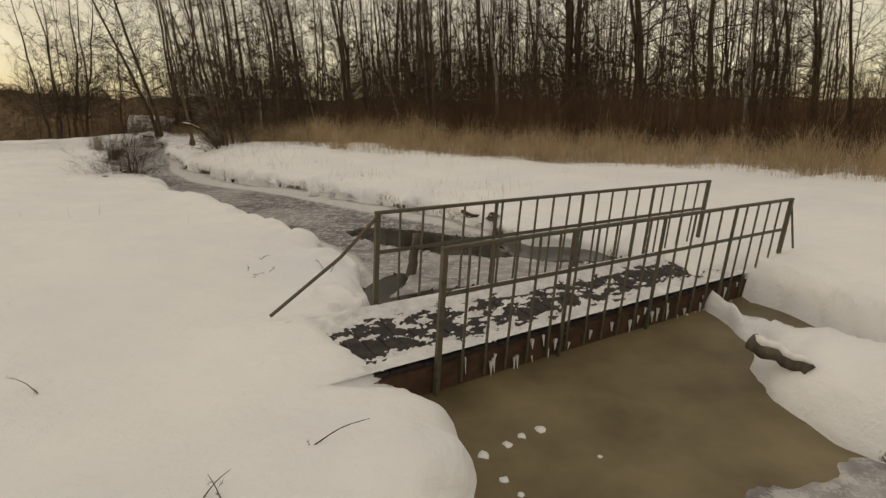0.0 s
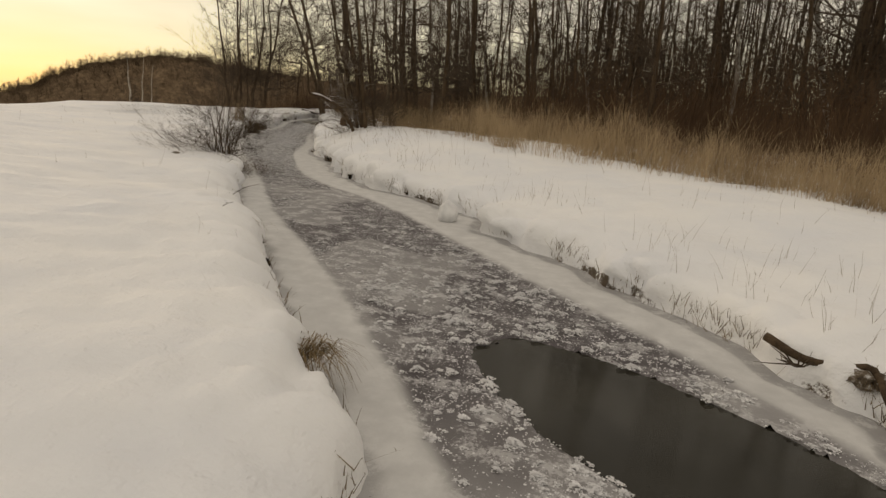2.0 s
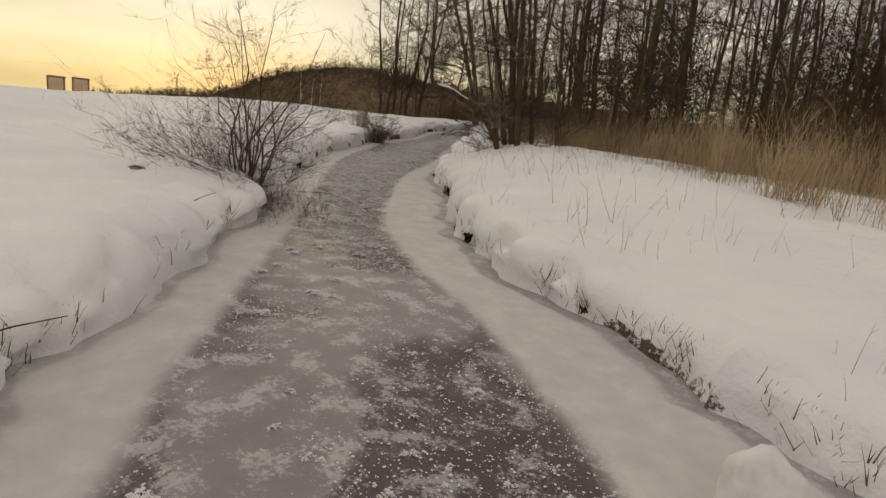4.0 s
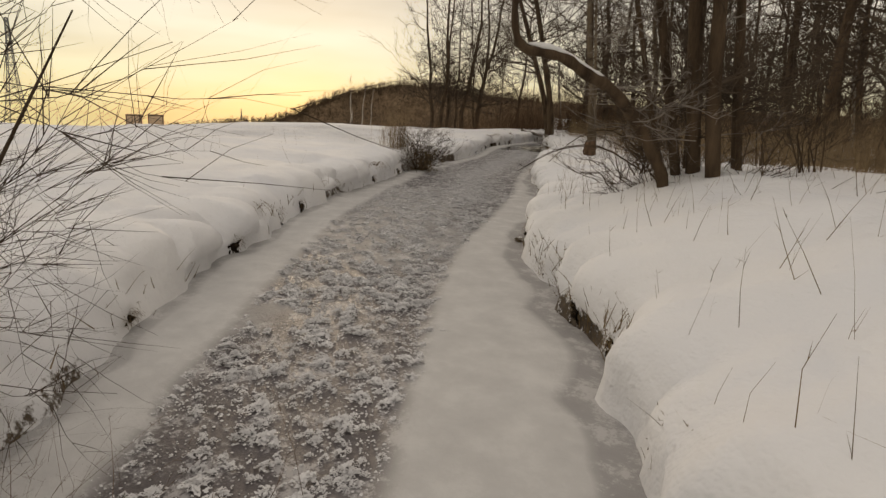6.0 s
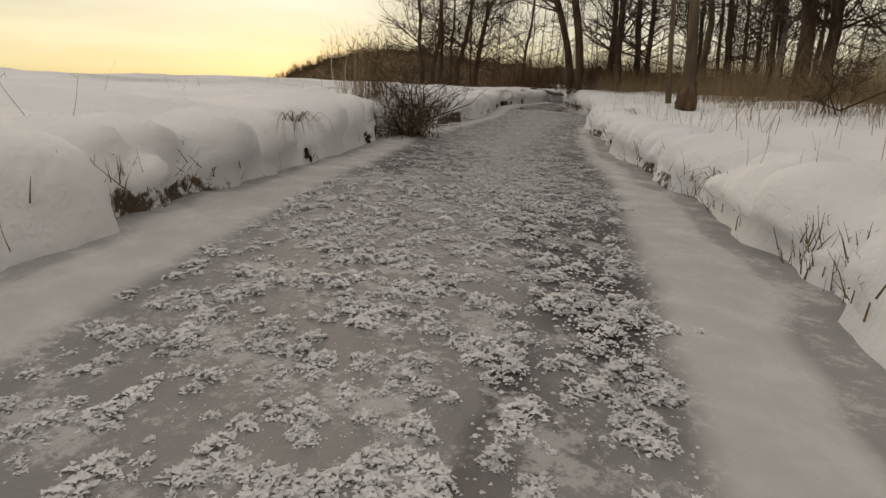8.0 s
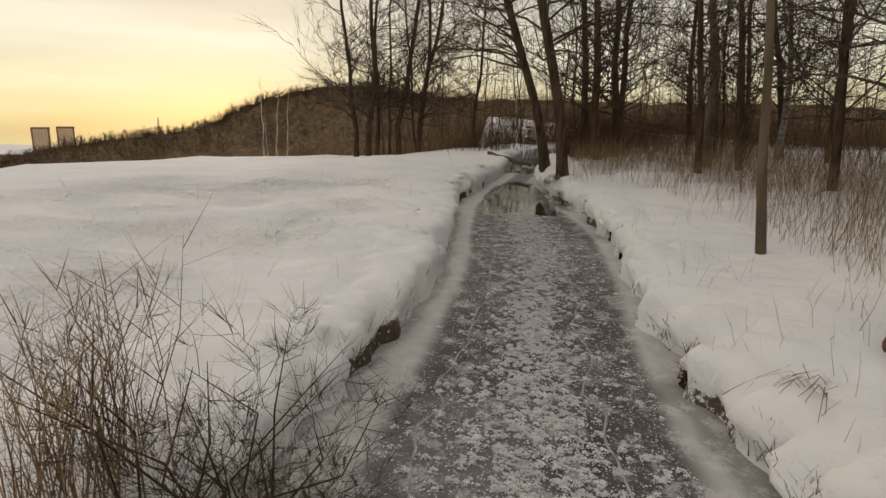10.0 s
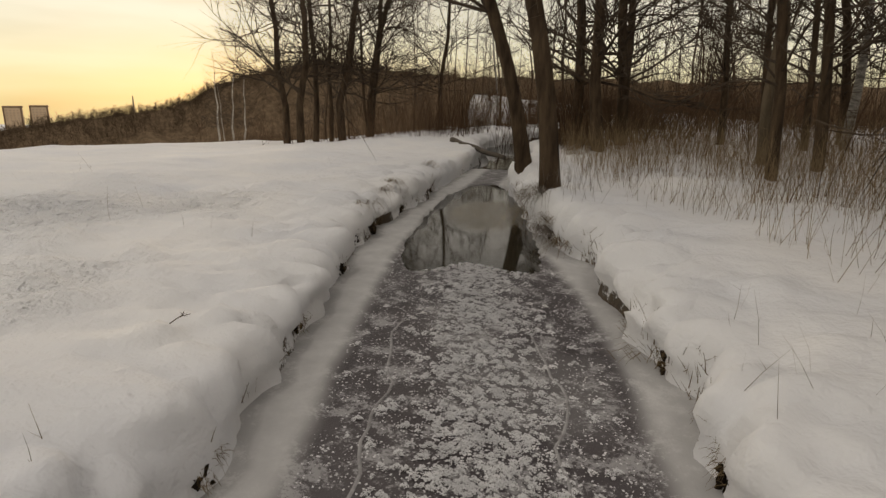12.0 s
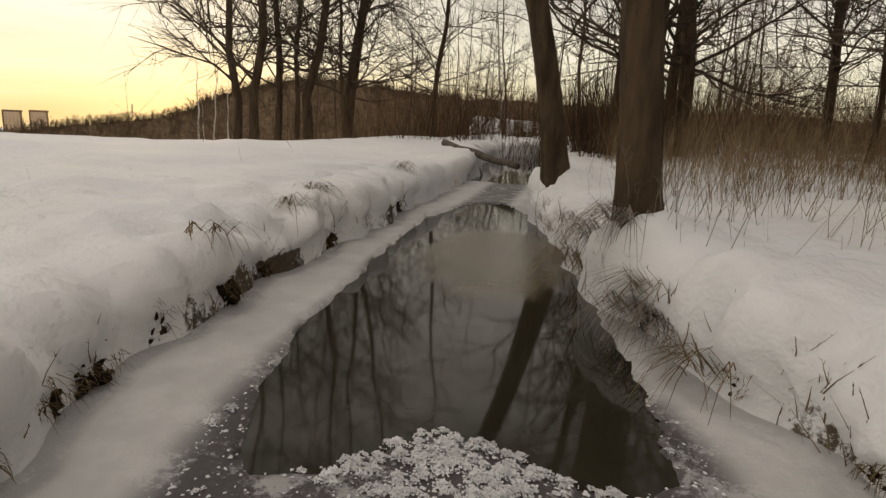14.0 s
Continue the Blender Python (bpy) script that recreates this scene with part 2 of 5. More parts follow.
# ---- the lie of the creek: banks by station s along its run ----
ALONG = np.array([-0.486, 0.874])
OUT_L, OUT_R = np.array([-0.874, -0.486]), np.array([0.874, 0.486])
LEFT = [(9, -1500), (1.2, -12), (0.5, -3), (0.27, 0), (0.16, 3.04), (0.18, 3.62), (-0.2, 3.95), (-0.6, 4.4), (-0.95, 5.0), (-0.72, 5.7), (-0.85, 6.55), (-1.5, 7.7),
        (-2.43, 8.77), (-3.6, 10.2), (-4.45, 11.2), (-5.14, 11.97), (-5.9, 12.8), (-6.8, 14.1), (-8.2, 15.9), (-9.3, 17.2), (-10.4, 18.3), (-11.0, 19.3),
        (-11.7, 20.1), (-12.4, 21.2), (-12.9, 22.2), (-13.4, 23.2), (-13.95, 24.2), (-14.5, 25.3), (-15.2, 27.2), (-16.0, 29.4), (-16.35, 30.05),
        (-16.95, 31.1), (-17.85, 32.7), (-18.45, 33.8), (-18.95, 35.2), (-19.4, 36.8), (-20.0, 38.6), (-20.8, 41.1), (-22.0, 43.5), (-22.5, 46), (-21.8, 50), (-20.5, 54.5), (-23, 64), (-45, 100), (-775, 1400)]
RIGHT = [(13, -1500), (6.5, -12), (4.8, -3), (4.3, 0), (3.75, 2.0), (3.15, 3.1), (2.72, 3.75), (2.68, 4.3), (2.85, 4.8), (3.1, 5.8), (3.0, 7.2), (2.3, 8.4),
         (1.2, 8.8), (0.97, 9.72), (0.15, 10.78), (-0.48, 11.69), (-1.6, 12.8), (-2.4, 13.5), (-3.1, 14.8), (-4.5, 15.6), (-5.4, 16.2), (-6.15, 16.8), (-6.55, 17.4), (-7.05, 18.0),
         (-7.85, 19.2), (-8.76, 20.2), (-9.3, 21.2), (-9.9, 22.3), (-10.35, 23.3), (-11.1, 24.5), (-12.0, 25.9), (-12.8, 27.4), (-13.5, 28.7), (-14.25, 30.6),
         (-14.6, 31.7), (-15.2, 32.7), (-15.6, 33.5), (-16.3, 34.6), (-17.1, 35.5), (-17.85, 36.7), (-18.35, 37.6), (-19.3, 40.8), (-20.3, 43.2), (-20.5, 45.5), (-19.8, 49), (-18.6, 53.5), (-21, 63), (-43, 99), (-773, 1399)]
DROP = 0.25                 # the silty pool below the bridge lies lower


def lower(s):
    return DROP * (1 - float(sstep(3.2, 5.0, s)))


def sstep(a, b, x):
    t = np.clip((x - a) / (b - a), 0, 1)
    return t * t * (3 - 2 * t)


S0, S1, DS = -11.0, 78.0, 0.06
S = np.concatenate([[-1300, -400, -150, -70, -35, -20, -14], np.arange(S0, S1, DS), [79, 81, 84, 88, 94, 103, 125, 170, 260, 500, 1000]])


def row_of(s):
    return int(np.clip(np.searchsorted(S, s), 0, len(S) - 1))


def lobes(s, seed):
    """Rounded scallops of a snow bank with sharp notches between: metres out from the mean foot."""
    a, c = abs(fbm(s * 0.75, seed, 0.0, 1)), abs(fbm(s * 1.9, seed + 7, 0.0, 1))
    return 0.38 * (a - 0.22) + 0.14 * (c - 0.22)


EVEN = slice(int((S < S0).sum()), int((S < S1).sum()))      # the evenly spaced rows


def smooth_curve(xy, width):
    r = int(width * 3)
    k = np.exp(-0.5 * (np.arange(-r, r + 1) / width) ** 2)
    k /= k.sum()
    mid = xy[EVEN]
    pad = np.concatenate([2 * mid[0] - mid[r:0:-1], mid, 2 * mid[-1] - mid[-2:-r - 2:-1]])
    out = xy.copy()
    out[EVEN] = np.stack([np.convolve(pad[:, i], k, "valid") for i in (0, 1)], 1)
    return out


def edge_curve(pts, jitter, seed):
    p = np.array(pts, float)
    s = np.maximum.accumulate(p @ ALONG + np.arange(len(p)) * 1e-4)
    xy = np.stack([np.interp(S, s, p[:, 0]), np.interp(S, s, p[:, 1])], 1)
    xy = smooth_curve(xy, 5)
    j = np.array([lobes(s_, seed) for s_ in S]) * jitter * ((S > S0) & (S < S1))
    t = np.gradient(xy, axis=0)
    t /= np.linalg.norm(t, axis=1)[:, None]
    n = np.stack([-t[:, 1], t[:, 0]], 1)
    return xy + (n * j[:, None] if seed < 5 else -n * j[:, None]), n


EDGE_L, N_L = edge_curve(LEFT, 1.0, 3.1)
EDGE_R, N_R = edge_curve(RIGHT, 1.0, 8.7)
N_R = -N_R
N_L, N_R = smooth_curve(N_L, 12), smooth_curve(N_R, 12)
BASE_L, BASE_R = smooth_curve(EDGE_L, 60), smooth_curve(EDGE_R, 60)
VD = np.array([0, 0.015, 0.04, 0.07, 0.1, 0.13, 0.17, 0.21, 0.26, 0.31, 0.37, 0.43, 0.5, 0.58, 0.67, 0.77, 0.88, 1.0, 1.14, 1.3, 1.48, 1.7, 1.95, 2.25, 2.6, 3.0, 3.45, 3.95, 4.5, 5.1, 5.8, 6.6, 7.4, 8.4, 10, 12.2, 15, 19, 25, 34, 48, 75, 130, 260, 600, 1500])


def height_left(s, d):
    """Snow height d metres out from the left bank's foot."""
    lip = np.interp(s, [-11, 1, 4.2, 5.2, 6.5, 9, 13, 18, 24, 28, 33, 60], [0.2, 0.1, 0.12, 0.18, 0.32, 0.46, 0.46, 0.4, 0.38, 0.38, 0.36, 0.4])
    crest = np.interp(s, [-11, 0, 3, 8, 14, 19, 24, 29, 34, 60], [0.5, 0.43, 0.54, 1.02, 0.95, 0.73, 0.56, 0.38, 0.36, 0.4])
    far = np.interp(s, [-11, 5, 12, 20, 30, 60], [6, 8, 8, 8, 9, 12])
    h = lip * (1 - (1 - np.clip(d / np.interp(s, [5, 8, 20, 27], [0.4, 0.62, 0.62, 0.36]), 0, 1)) ** 3.2) + (crest - lip) * sstep(0.15, far, d)
    fall = np.interp(s, [0, 16, 21, 25, 30], [0.05, 0.05, 0.06, 0.1, 0.115])
    h = h - fall * np.maximum(0, np.minimum(d, 420) - far * 0.65) * sstep(far * 0.65, far * 1.9, d)
    return h - 0.055 * np.clip(s - 42, 0, 400) * sstep(1.5, 7, d)


def height_right(s, d):
    lip = np.interp(s, [-11, 2, 4, 6, 9, 14, 20, 26, 31, 37.5, 60], [0.2, 0.14, 0.16, 0.25, 0.34, 0.38, 0.46, 0.34, 0.34, 0.46, 0.44])
    crest = np.interp(s, [-11, 5, 10, 16, 20, 22.5, 25, 28, 34, 60], [0.5, 0.5, 0.62, 0.7, 0.84, 0.88, 0.74, 0.6, 0.58, 0.6])
    reach = np.interp(s, [15, 20, 23, 27], [4, 1.6, 1.6, 3.5])
    h = lip * (1 - (1 - np.clip(d / 0.42, 0, 1)) ** 3) + (crest - lip) * sstep(0.1, reach, d)
    h = h - 0.045 * np.maximum(0, np.minimum(d, 420) - 14) * sstep(14, 40, d)
    return h - 0.03 * np.clip(s - 50, 0, 400) * sstep(1.5, 9, d)


def place(side, i, d):
    """Ground plan position, d metres out from the foot of a bank at row i."""
    e, n, b, o = (EDGE_L, N_L, BASE_L, OUT_L) if side < 0 else (EDGE_R, N_R, BASE_R, OUT_R)
    w = sstep(0.8, 7.0, d)
    return (e[i] + n[i] * d) * (1 - w) + (b[i] + o * d) * w


def snow_relief(x, y, d):
    a = min(1.0, d / 0.5)
    drift = 0.08 * fbm(x * 0.45, y * 0.45, 1.0) + 0.06 * abs(fbm(x * 1.2, y * 1.2, 4.0)) + 0.02 * fbm(x * 3.1, y * 3.1, 7.0)
    return a * drift + 0.014 * fbm(x * 6, y * 6, 2.0) * min(1.0, d / 0.1)


def in_side_pool(x, y):
    """The backwater behind the snow bar: 1 at its middle, 0 at its rim."""
    dx, dy = x - 3.78, y - 5.55
    a, b = -dx * 0.25 + dy * 0.968, dx * 0.968 + dy * 0.25
    return 1 - (a / 1.4) ** 2 - (b / 0.42) ** 2 + 0.5 * fbm(x * 1.8, y * 1.8, 17.0)


def pillow(side, s, d):
    """Plump pillows of snow along the bank's edge, 0 in the creases between them, and how marked they are there."""
    dist, _ = noise.voronoi(Vector((s * (2.3 if s < 26 else 3.2) + 0.35 * fbm(s, side * 5.0), d * 1.7 + side * 30.0, 0.0)))
    full = float(sstep(0.0, 0.32, dist[1] - dist[0])) ** 0.8
    return full, (0.3 if s < 27 else 0.65) + (0.7 if s < 27 else 0.35) * float(sstep(-0.25, 0.35, fbm(s * 0.45, side * 11.0)))


def ground_z(side, i, d, x, y):
    s = S[i]
    h = float((height_left if side < 0 else height_right)(s, d))
    if d < 60:
        h += snow_relief(x, y, d)
    if d < 2.5:
        h -= 0.75 * lobes(s, 3.1 if side < 0 else 8.7) * math.exp(-d / 0.55) * min(1.0, d / 0.12)
    if d < 0.6 and s < 5:
        h -= lower(s) * (1 - d / 0.6) ** 2
    if d < 2.2 and 5 < s < 60:
        full, much = pillow(side, s, d)
        h += 0.13 * (full - 0.75) * much * math.exp(-d / 0.6) * min(1.0, d / 0.1)
    if d < 1.2 and 29 < s < 44:
        h += (0.09 * fbm(x * 5, y * 5, 61.0) + 0.04 * fbm(x * 13, y * 13, 62.0)) * math.exp(-d / 0.4) * min(1.0, d / 0.05)
    if side < 0 and 29 < s < 42 and 0.8 < d < 9:
        k = float(sstep(0.8, 2.0, d) * (1 - sstep(5, 9, d)) * sstep(29, 32, s) * (1 - sstep(38, 42, s)))
        h += 0.09 * k * fbm(x * 3.2, y * 3.2, 33.0)
    if side < 0 and -2.4 < x < 0.6 and 2.8 < y < 6.2:       # the bank meets the deck's end and drifts over it
        bx, by = (x + 0.05) * 0.839 + (y - 4.24) * 0.545, -(x + 0.05) * 0.545 + (y - 4.24) * 0.839
        off = math.hypot(max(0.0, -0.48 - 0.12 * fbm(by * 3, 2.0) - bx), max(0.0, -by, by - 1.06))
        h = min(h, 0.075 + 0.1 * min(1.06, max(0.0, by)) + 0.6 * max(0.0, off - 0.03))
        w = float(sstep(-0.5, -0.72, bx) * (1 - sstep(-1.2, -1.9, bx)) * sstep(-0.3, 0.12, by) * (1 - sstep(1.1, 1.6, by)))
        h = h * (1 - w) + max(h, 0.17 + 0.1 * min(1.06, max(0.0, by)) + 0.03 * fbm(x * 3, y * 3, 71.0)) * w
        if by < 0 and bx > -1.0:
            h = min(h, 0.14 - 0.3 * min(1.2, (bx + 1.0)) + 0.5 * max(0.0, -by - 0.06))
    if side > 0:
        p = in_side_pool(x, y)
        if p > -0.6:
            h = h * (1 - float(sstep(-0.6, 0.1, p))) - 0.7 * float(sstep(-0.25, 0.35, p))
    return h


def ground_at(side, s, d):
    """A point on the snow at station s, d metres out from a bank's foot."""
    i = row_of(s)
    x, y = place(side, i, d)
    return Vector((x, y, ground_z(side, i, d, x, y)))


def station(x, y):
    """Station and distance out (side, i, d) for a plan position."""
    pl = np.hypot(EDGE_L[:, 0] - x, EDGE_L[:, 1] - y)
    pr = np.hypot(EDGE_R[:, 0] - x, EDGE_R[:, 1] - y)
    side = -1 if pl.min() < pr.min() else 1
    best = None
    i0 = int((pl if side < 0 else pr).argmin())
    d0 = float(min(pl.min(), pr.min()))
    for i in range(max(0, i0 - 180), min(len(S), i0 + 181), 3):
        for d in np.linspace(d0 * 0.8, d0 * 1.15, 15):
            px, py = place(side, i, d)
            e = (px - x) ** 2 + (py - y) ** 2
            if best is None or e < best[0]:
                best = (e, i, d)
    return side, best[1], best[2]


def stand(x, y):
    side, i, d = station(x, y)
    return ground_z(side, i, d, x, y)


def build_ground():
    verts, faces, soil, churn = [], [], [], {}
    nv = len(VD)
    for i in range(len(S)):
        row = []
        for side, ds in ((-1, VD[::-1]), (0, (0.25, 0.5, 0.75)), (1, VD)):
            for d in ds:
                if side == 0:
                    x, y = EDGE_L[i] * (1 - d) + EDGE_R[i] * d
                    row.append((x, y, -0.5))
                    soil.append(1.0)
                    continue
                x, y = place(side, i, d)
                z = ground_z(side, i, d, x, y) if d > 0 else -0.3
                if 0 < d < 0.02:
                    z = -lower(S[i]) - 0.004
                full = much = 0.0
                if 0 < d < 0.9:      # overhanging lip above a recessed foot
                    full, much = pillow(side, S[i], d)
                    a = 0.05 * fbm(x * 3.1, y * 3.1, 9.0) * (1 - d / 0.9)
                    if 4.5 < S[i] < 60:
                        a -= (0.17 if side > 0 else float(np.interp(S[i], [9, 14], [0.04, 0.17]))) * much * (0.25 + 0.75 * full) * math.exp(-((d - 0.16) / 0.17) ** 2) if d > 0.05 else 0.0
                    o = N_L[i] if side < 0 else N_R[i]
                    x, y = x + o[0] * a, y + o[1] * a
                row.append((x, y, z))
                patch = fbm(S[i] * 0.5, side * 3.0, 5.0) + 0.4 * fbm(S[i] * 3.0, side * 3.0, 6.0)
                soil.append(float(1 - sstep(0.03, 0.055 + 0.11 * (1 - full), d)) * max(0.0, min(1.0, (0.34 if side < 0 and S[i] < 13 else 0.4 if side < 0 and S[i] < 27 else 0.49 if S[i] < 28 else 0.6) + 0.75 * patch)) if d < 0.3 else 0.0)
                if side < 0 and 28 < S[i] < 42 and 0.8 < d < 9:
                    churn[len(verts) + len(row) - 1] = float(sstep(0.8, 2.0, d) * (1 - sstep(5, 9, d)) * sstep(28, 31, S[i]) * (1 - sstep(38, 42, S[i]))) * max(0.0, min(1.0, 0.6 + 1.2 * fbm(x * 0.5, y * 0.5, 3.0)))
        verts += row
    w = 2 * nv + 3
    for i in range(len(S) - 1):
        for k in range(w - 1):
            a = i * w + k
            faces.append((a, a + 1, a + w + 1, a + w))
    ob = mesh_ob("ground", verts, faces, M_SNOW, True)
    at = ob.data.attributes.new("soil", "FLOAT", "POINT")
    at.data.foreach_set("value", soil)
    at = ob.data.attributes.new("churn", "FLOAT", "POINT")
    at.data.foreach_set("value", [churn.get(k, 0.0) for k in range(len(verts))])
    return tagged(ob, "snow-covered creek banks and open field with soft drifts", "ground", kind="structure")


build_ground()


# ---- ice, snow margins and open water ----
def ell(x, y, cx, cy, ax, ay, a, b):
    dx, dy = x - cx, y - cy
    u, v = dx * ax + dy * ay, -dx * ay + dy * ax
    return 1 - (u / a) ** 2 - (v / b) ** 2


def far_pool(x, y):
    """Metres inside the rim of the pool below the two leaning trees."""
    dx, dy = x + 17.1, y - 33.4
    u, v = -0.385 * dx + 0.923 * dy, 0.923 * dx + 0.385 * dy
    right = np.interp(u, [0, 1, 2.5, 4.2, 5.4], [0.88, 0.86, 0.74, 0.6, 0.2])
    left = np.interp(u, [0, 0.4, 1, 3, 4.2, 5.2, 5.5], [0.42, 0.5, 0.6, 0.6, 0.54, 0.25, 0.0])
    front = np.interp(v, [-0.5, -0.35, -0.15, 0.0, 0.18, 0.34, 0.54, 0.75, 0.9], [0.3, -0.04, 0.05, 0.2, 0.36, 0.28, 0.16, 0.1, 0.25])
    return float(min(right - v, v + left, u - front, 5.45 - u))


def open_water(x, y):
    """Above 0 where the creek is not frozen over."""
    rag = (0.10 * fbm(x * 2.2, y * 2.2, 3.0) if y < 25 else 0.0) + 0.05 * fbm(x * 6, y * 6, 8.0)
    p = max(ell(x, y, -0.2, 9.0, 0.82, -0.57, 1.65, 0.62),
            ell(x, y, -0.15, 5.9, 0.84, 0.54, 1.0, 0.42),
            ell(x, y, -0.7, 6.45, 0.3, 0.954, 0.7, 0.2),
            far_pool(x, y) * 1.6,
            ell(x, y, 1.7, 8.3, 0.9, -0.4, 1.0, 0.62))
    below = (x + 0.05) * 0.545 - (y - 4.2) * 0.839     # downstream of the bridge
    return max(p * 0.8, min(1.0, below + 0.12)) + rag


def margin(side, s):
    """Width of the smooth snowy margin along a bank."""
    if side < 0:
        return np.interp(s, [0, 6, 7.5, 11, 15, 19, 24, 28, 33, 40, 60], [0.2, 0.3, 0.52, 0.55, 0.45, 0.46, 0.42, 0.36, 0.3, 0.36, 0.6])
    return np.interp(s, [0, 8, 11, 14, 18, 21, 24, 27, 31, 33, 36, 40, 60], [0.3, 0.4, 0.75, 0.85, 0.95, 0.8, 0.55, 0.36, 0.26, 0.14, 0.14, 0.3, 0.5])


RIM_L, RIM_R = smooth_curve(EDGE_L, 22), smooth_curve(EDGE_R, 22)
OFF_L = ((EDGE_L - RIM_L) * N_L).sum(1)
OFF_R = ((EDGE_R - RIM_R) * N_R).sum(1)
ICE_W = np.linspace(-0.08, 1.08, 88)


def build_ice():
    verts, cover = [], []
    rows = [i for i in range(len(S)) if -20 < S[i] < 45]
    for i in rows:
        wid = float(np.linalg.norm(EDGE_R[i] - EDGE_L[i]))
        ml, mr = float(margin(-1, S[i])), float(margin(1, S[i]))
        for t in ICE_W:
            x, y = EDGE_L[i] * (1 - t) + EDGE_R[i] * t
            dl, dr = t * wid, (1 - t) * wid
            wob = 0.08 * fbm(x * 1.1, y * 1.1, 2.0)
            sl, sr = dl - OFF_L[i], dr - OFF_R[i]
            wob *= 0.5
            c = max(1 - sstep(ml - 0.07, ml + 0.08, sl + wob), 1 - sstep(mr - 0.07, mr + 0.08, sr + wob))
            groove = max(0.3 * (1 - sstep(0.05, 0.1, dl + 0.6 * wob)), (0.42 if S[i] < 31 else 0.15) * (1 - sstep(0.13, 0.19, dr + 0.6 * wob)))
            drift = float(sstep(0.12, 0.5, fbm(x * 0.45, y * 0.45, 12.0) + 0.25 * fbm(x * 2.5, y * 2.5, 13.0)))
            sheet = max(ell(x, y, -3.0, 11.3, -0.6, 0.8, 1.25, 0.6), ell(x, y, -4.9, 13.2, -0.7, 0.7, 0.7, 0.4), ell(x, y, -11.35, 21.3, -0.5, 0.87, 2.3, 0.75)) + 0.35 * fbm(x * 1.5, y * 1.5, 15.0)
            rough = 0.62 * (1 - float(sstep(6.4, 9.2, S[i]))) * (0.75 + 0.5 * fbm(x * 3, y * 3, 19.0))
            c = max(rough, float(c) * (0.95 - groove) * (1 - 0.2 * float(sstep(22, 27, S[i]) * (1 - sstep(30, 33, S[i])))), (0.4 if S[i] < 24 else 0.15) * drift, 0.34 * float(sstep(0.0, 0.04, sheet)))
            verts.append((x, y, 0.018 * float(c) + 0.006 * fbm(x * 2, y * 2, 5.0)))
            cover.append(float(c))
    w = len(ICE_W)
    faces = []
    for i in range(len(rows) - 1):
        for k in range(w - 1):
            a = i * w + k
            q = (a, a + 1, a + w + 1, a + w)
            cx, cy = (verts[a][0] + verts[a + w + 1][0]) / 2, (verts[a][1] + verts[a + w + 1][1]) / 2
            if open_water(cx, cy) < 0:
                faces.append(q)
    for k in {q for f in faces for q in f}:      # draw the ragged rim smooth
        x, y, z = verts[k]
        v = open_water(x, y)
        if abs(v) < 1.0:
            gx, gy = (open_water(x + 0.01, y) - v) / 0.01, (open_water(x, y + 0.01) - v) / 0.01
            g = gx * gx + gy * gy
            if g > 0.05 and abs(v + 0.01) / math.sqrt(g) < (0.1 if v > 0 else 0.025):
                step = -(v + 0.01) / g
                verts[k] = (x + gx * step, y + gy * step, -0.016)
    ob = mesh_ob("ice_sheet", verts, faces, M_ICE, True)
    at = ob.data.attributes.new("cover", "FLOAT", "POINT")
    at.data.foreach_set("value", cover)
    return tagged(ob, "grey frozen creek ice with frost and snowy margins", "ice", kind="structure")


build_ice()


def build_water():
    verts, silt, dull, faces = [], [], [], []
    rows = [i for i in range(0, len(S), 4) if -40 < S[i] < 62]
    cols = np.linspace(-0.25, 1.25, 49)
    for i in rows:
        for t in cols:
            x, y = EDGE_L[i] * (1 - t) + EDGE_R[i] * t
            if t > 1.2 and 1.5 < S[i] < 6:
                x, y = x + 2.2, y + 0.6
            verts.append((x, y, -0.012 - DROP * float(sstep(-0.6, 0.2, (x + 0.05) * 0.545 - (y - 4.2) * 0.839))))
            k = 1 - sstep(5.4, 7.6, 0.25 * (S[i] + 3) + 0.75 * (y - 0.75 * max(0.0, x)) + 0.6)
            if S[i] > 20:
                k = 0.04 + 0.5 * float(sstep(-0.08, 0.1, ell(x, y, -18.0, 36.12, -0.385, 0.923, 1.0, 0.55) + 0.15 * fbm(x * 3, y * 3)))
            silt.append(float(k))
            dull.append(max(0.0, 0.9 * (float(k) - 0.04)) if S[i] > 20 else 0.14 + 0.75 * float(k))
    w = len(cols)
    for i in range(len(rows) - 1):
        for k in range(w - 1):
            a = i * w + k
            faces.append((a, a + 1, a + w + 1, a + w))
    ob = mesh_ob("water", verts, faces, M_WATER, True)
    at = ob.data.attributes.new("silt", "FLOAT", "POINT")
    at.data.foreach_set("value", silt)
    at = ob.data.attributes.new("dull", "FLOAT", "POINT")
    at.data.foreach_set("value", dull)
    return tagged(ob, "still open creek water, silty brown below the bridge", "water", kind="structure")


build_water()


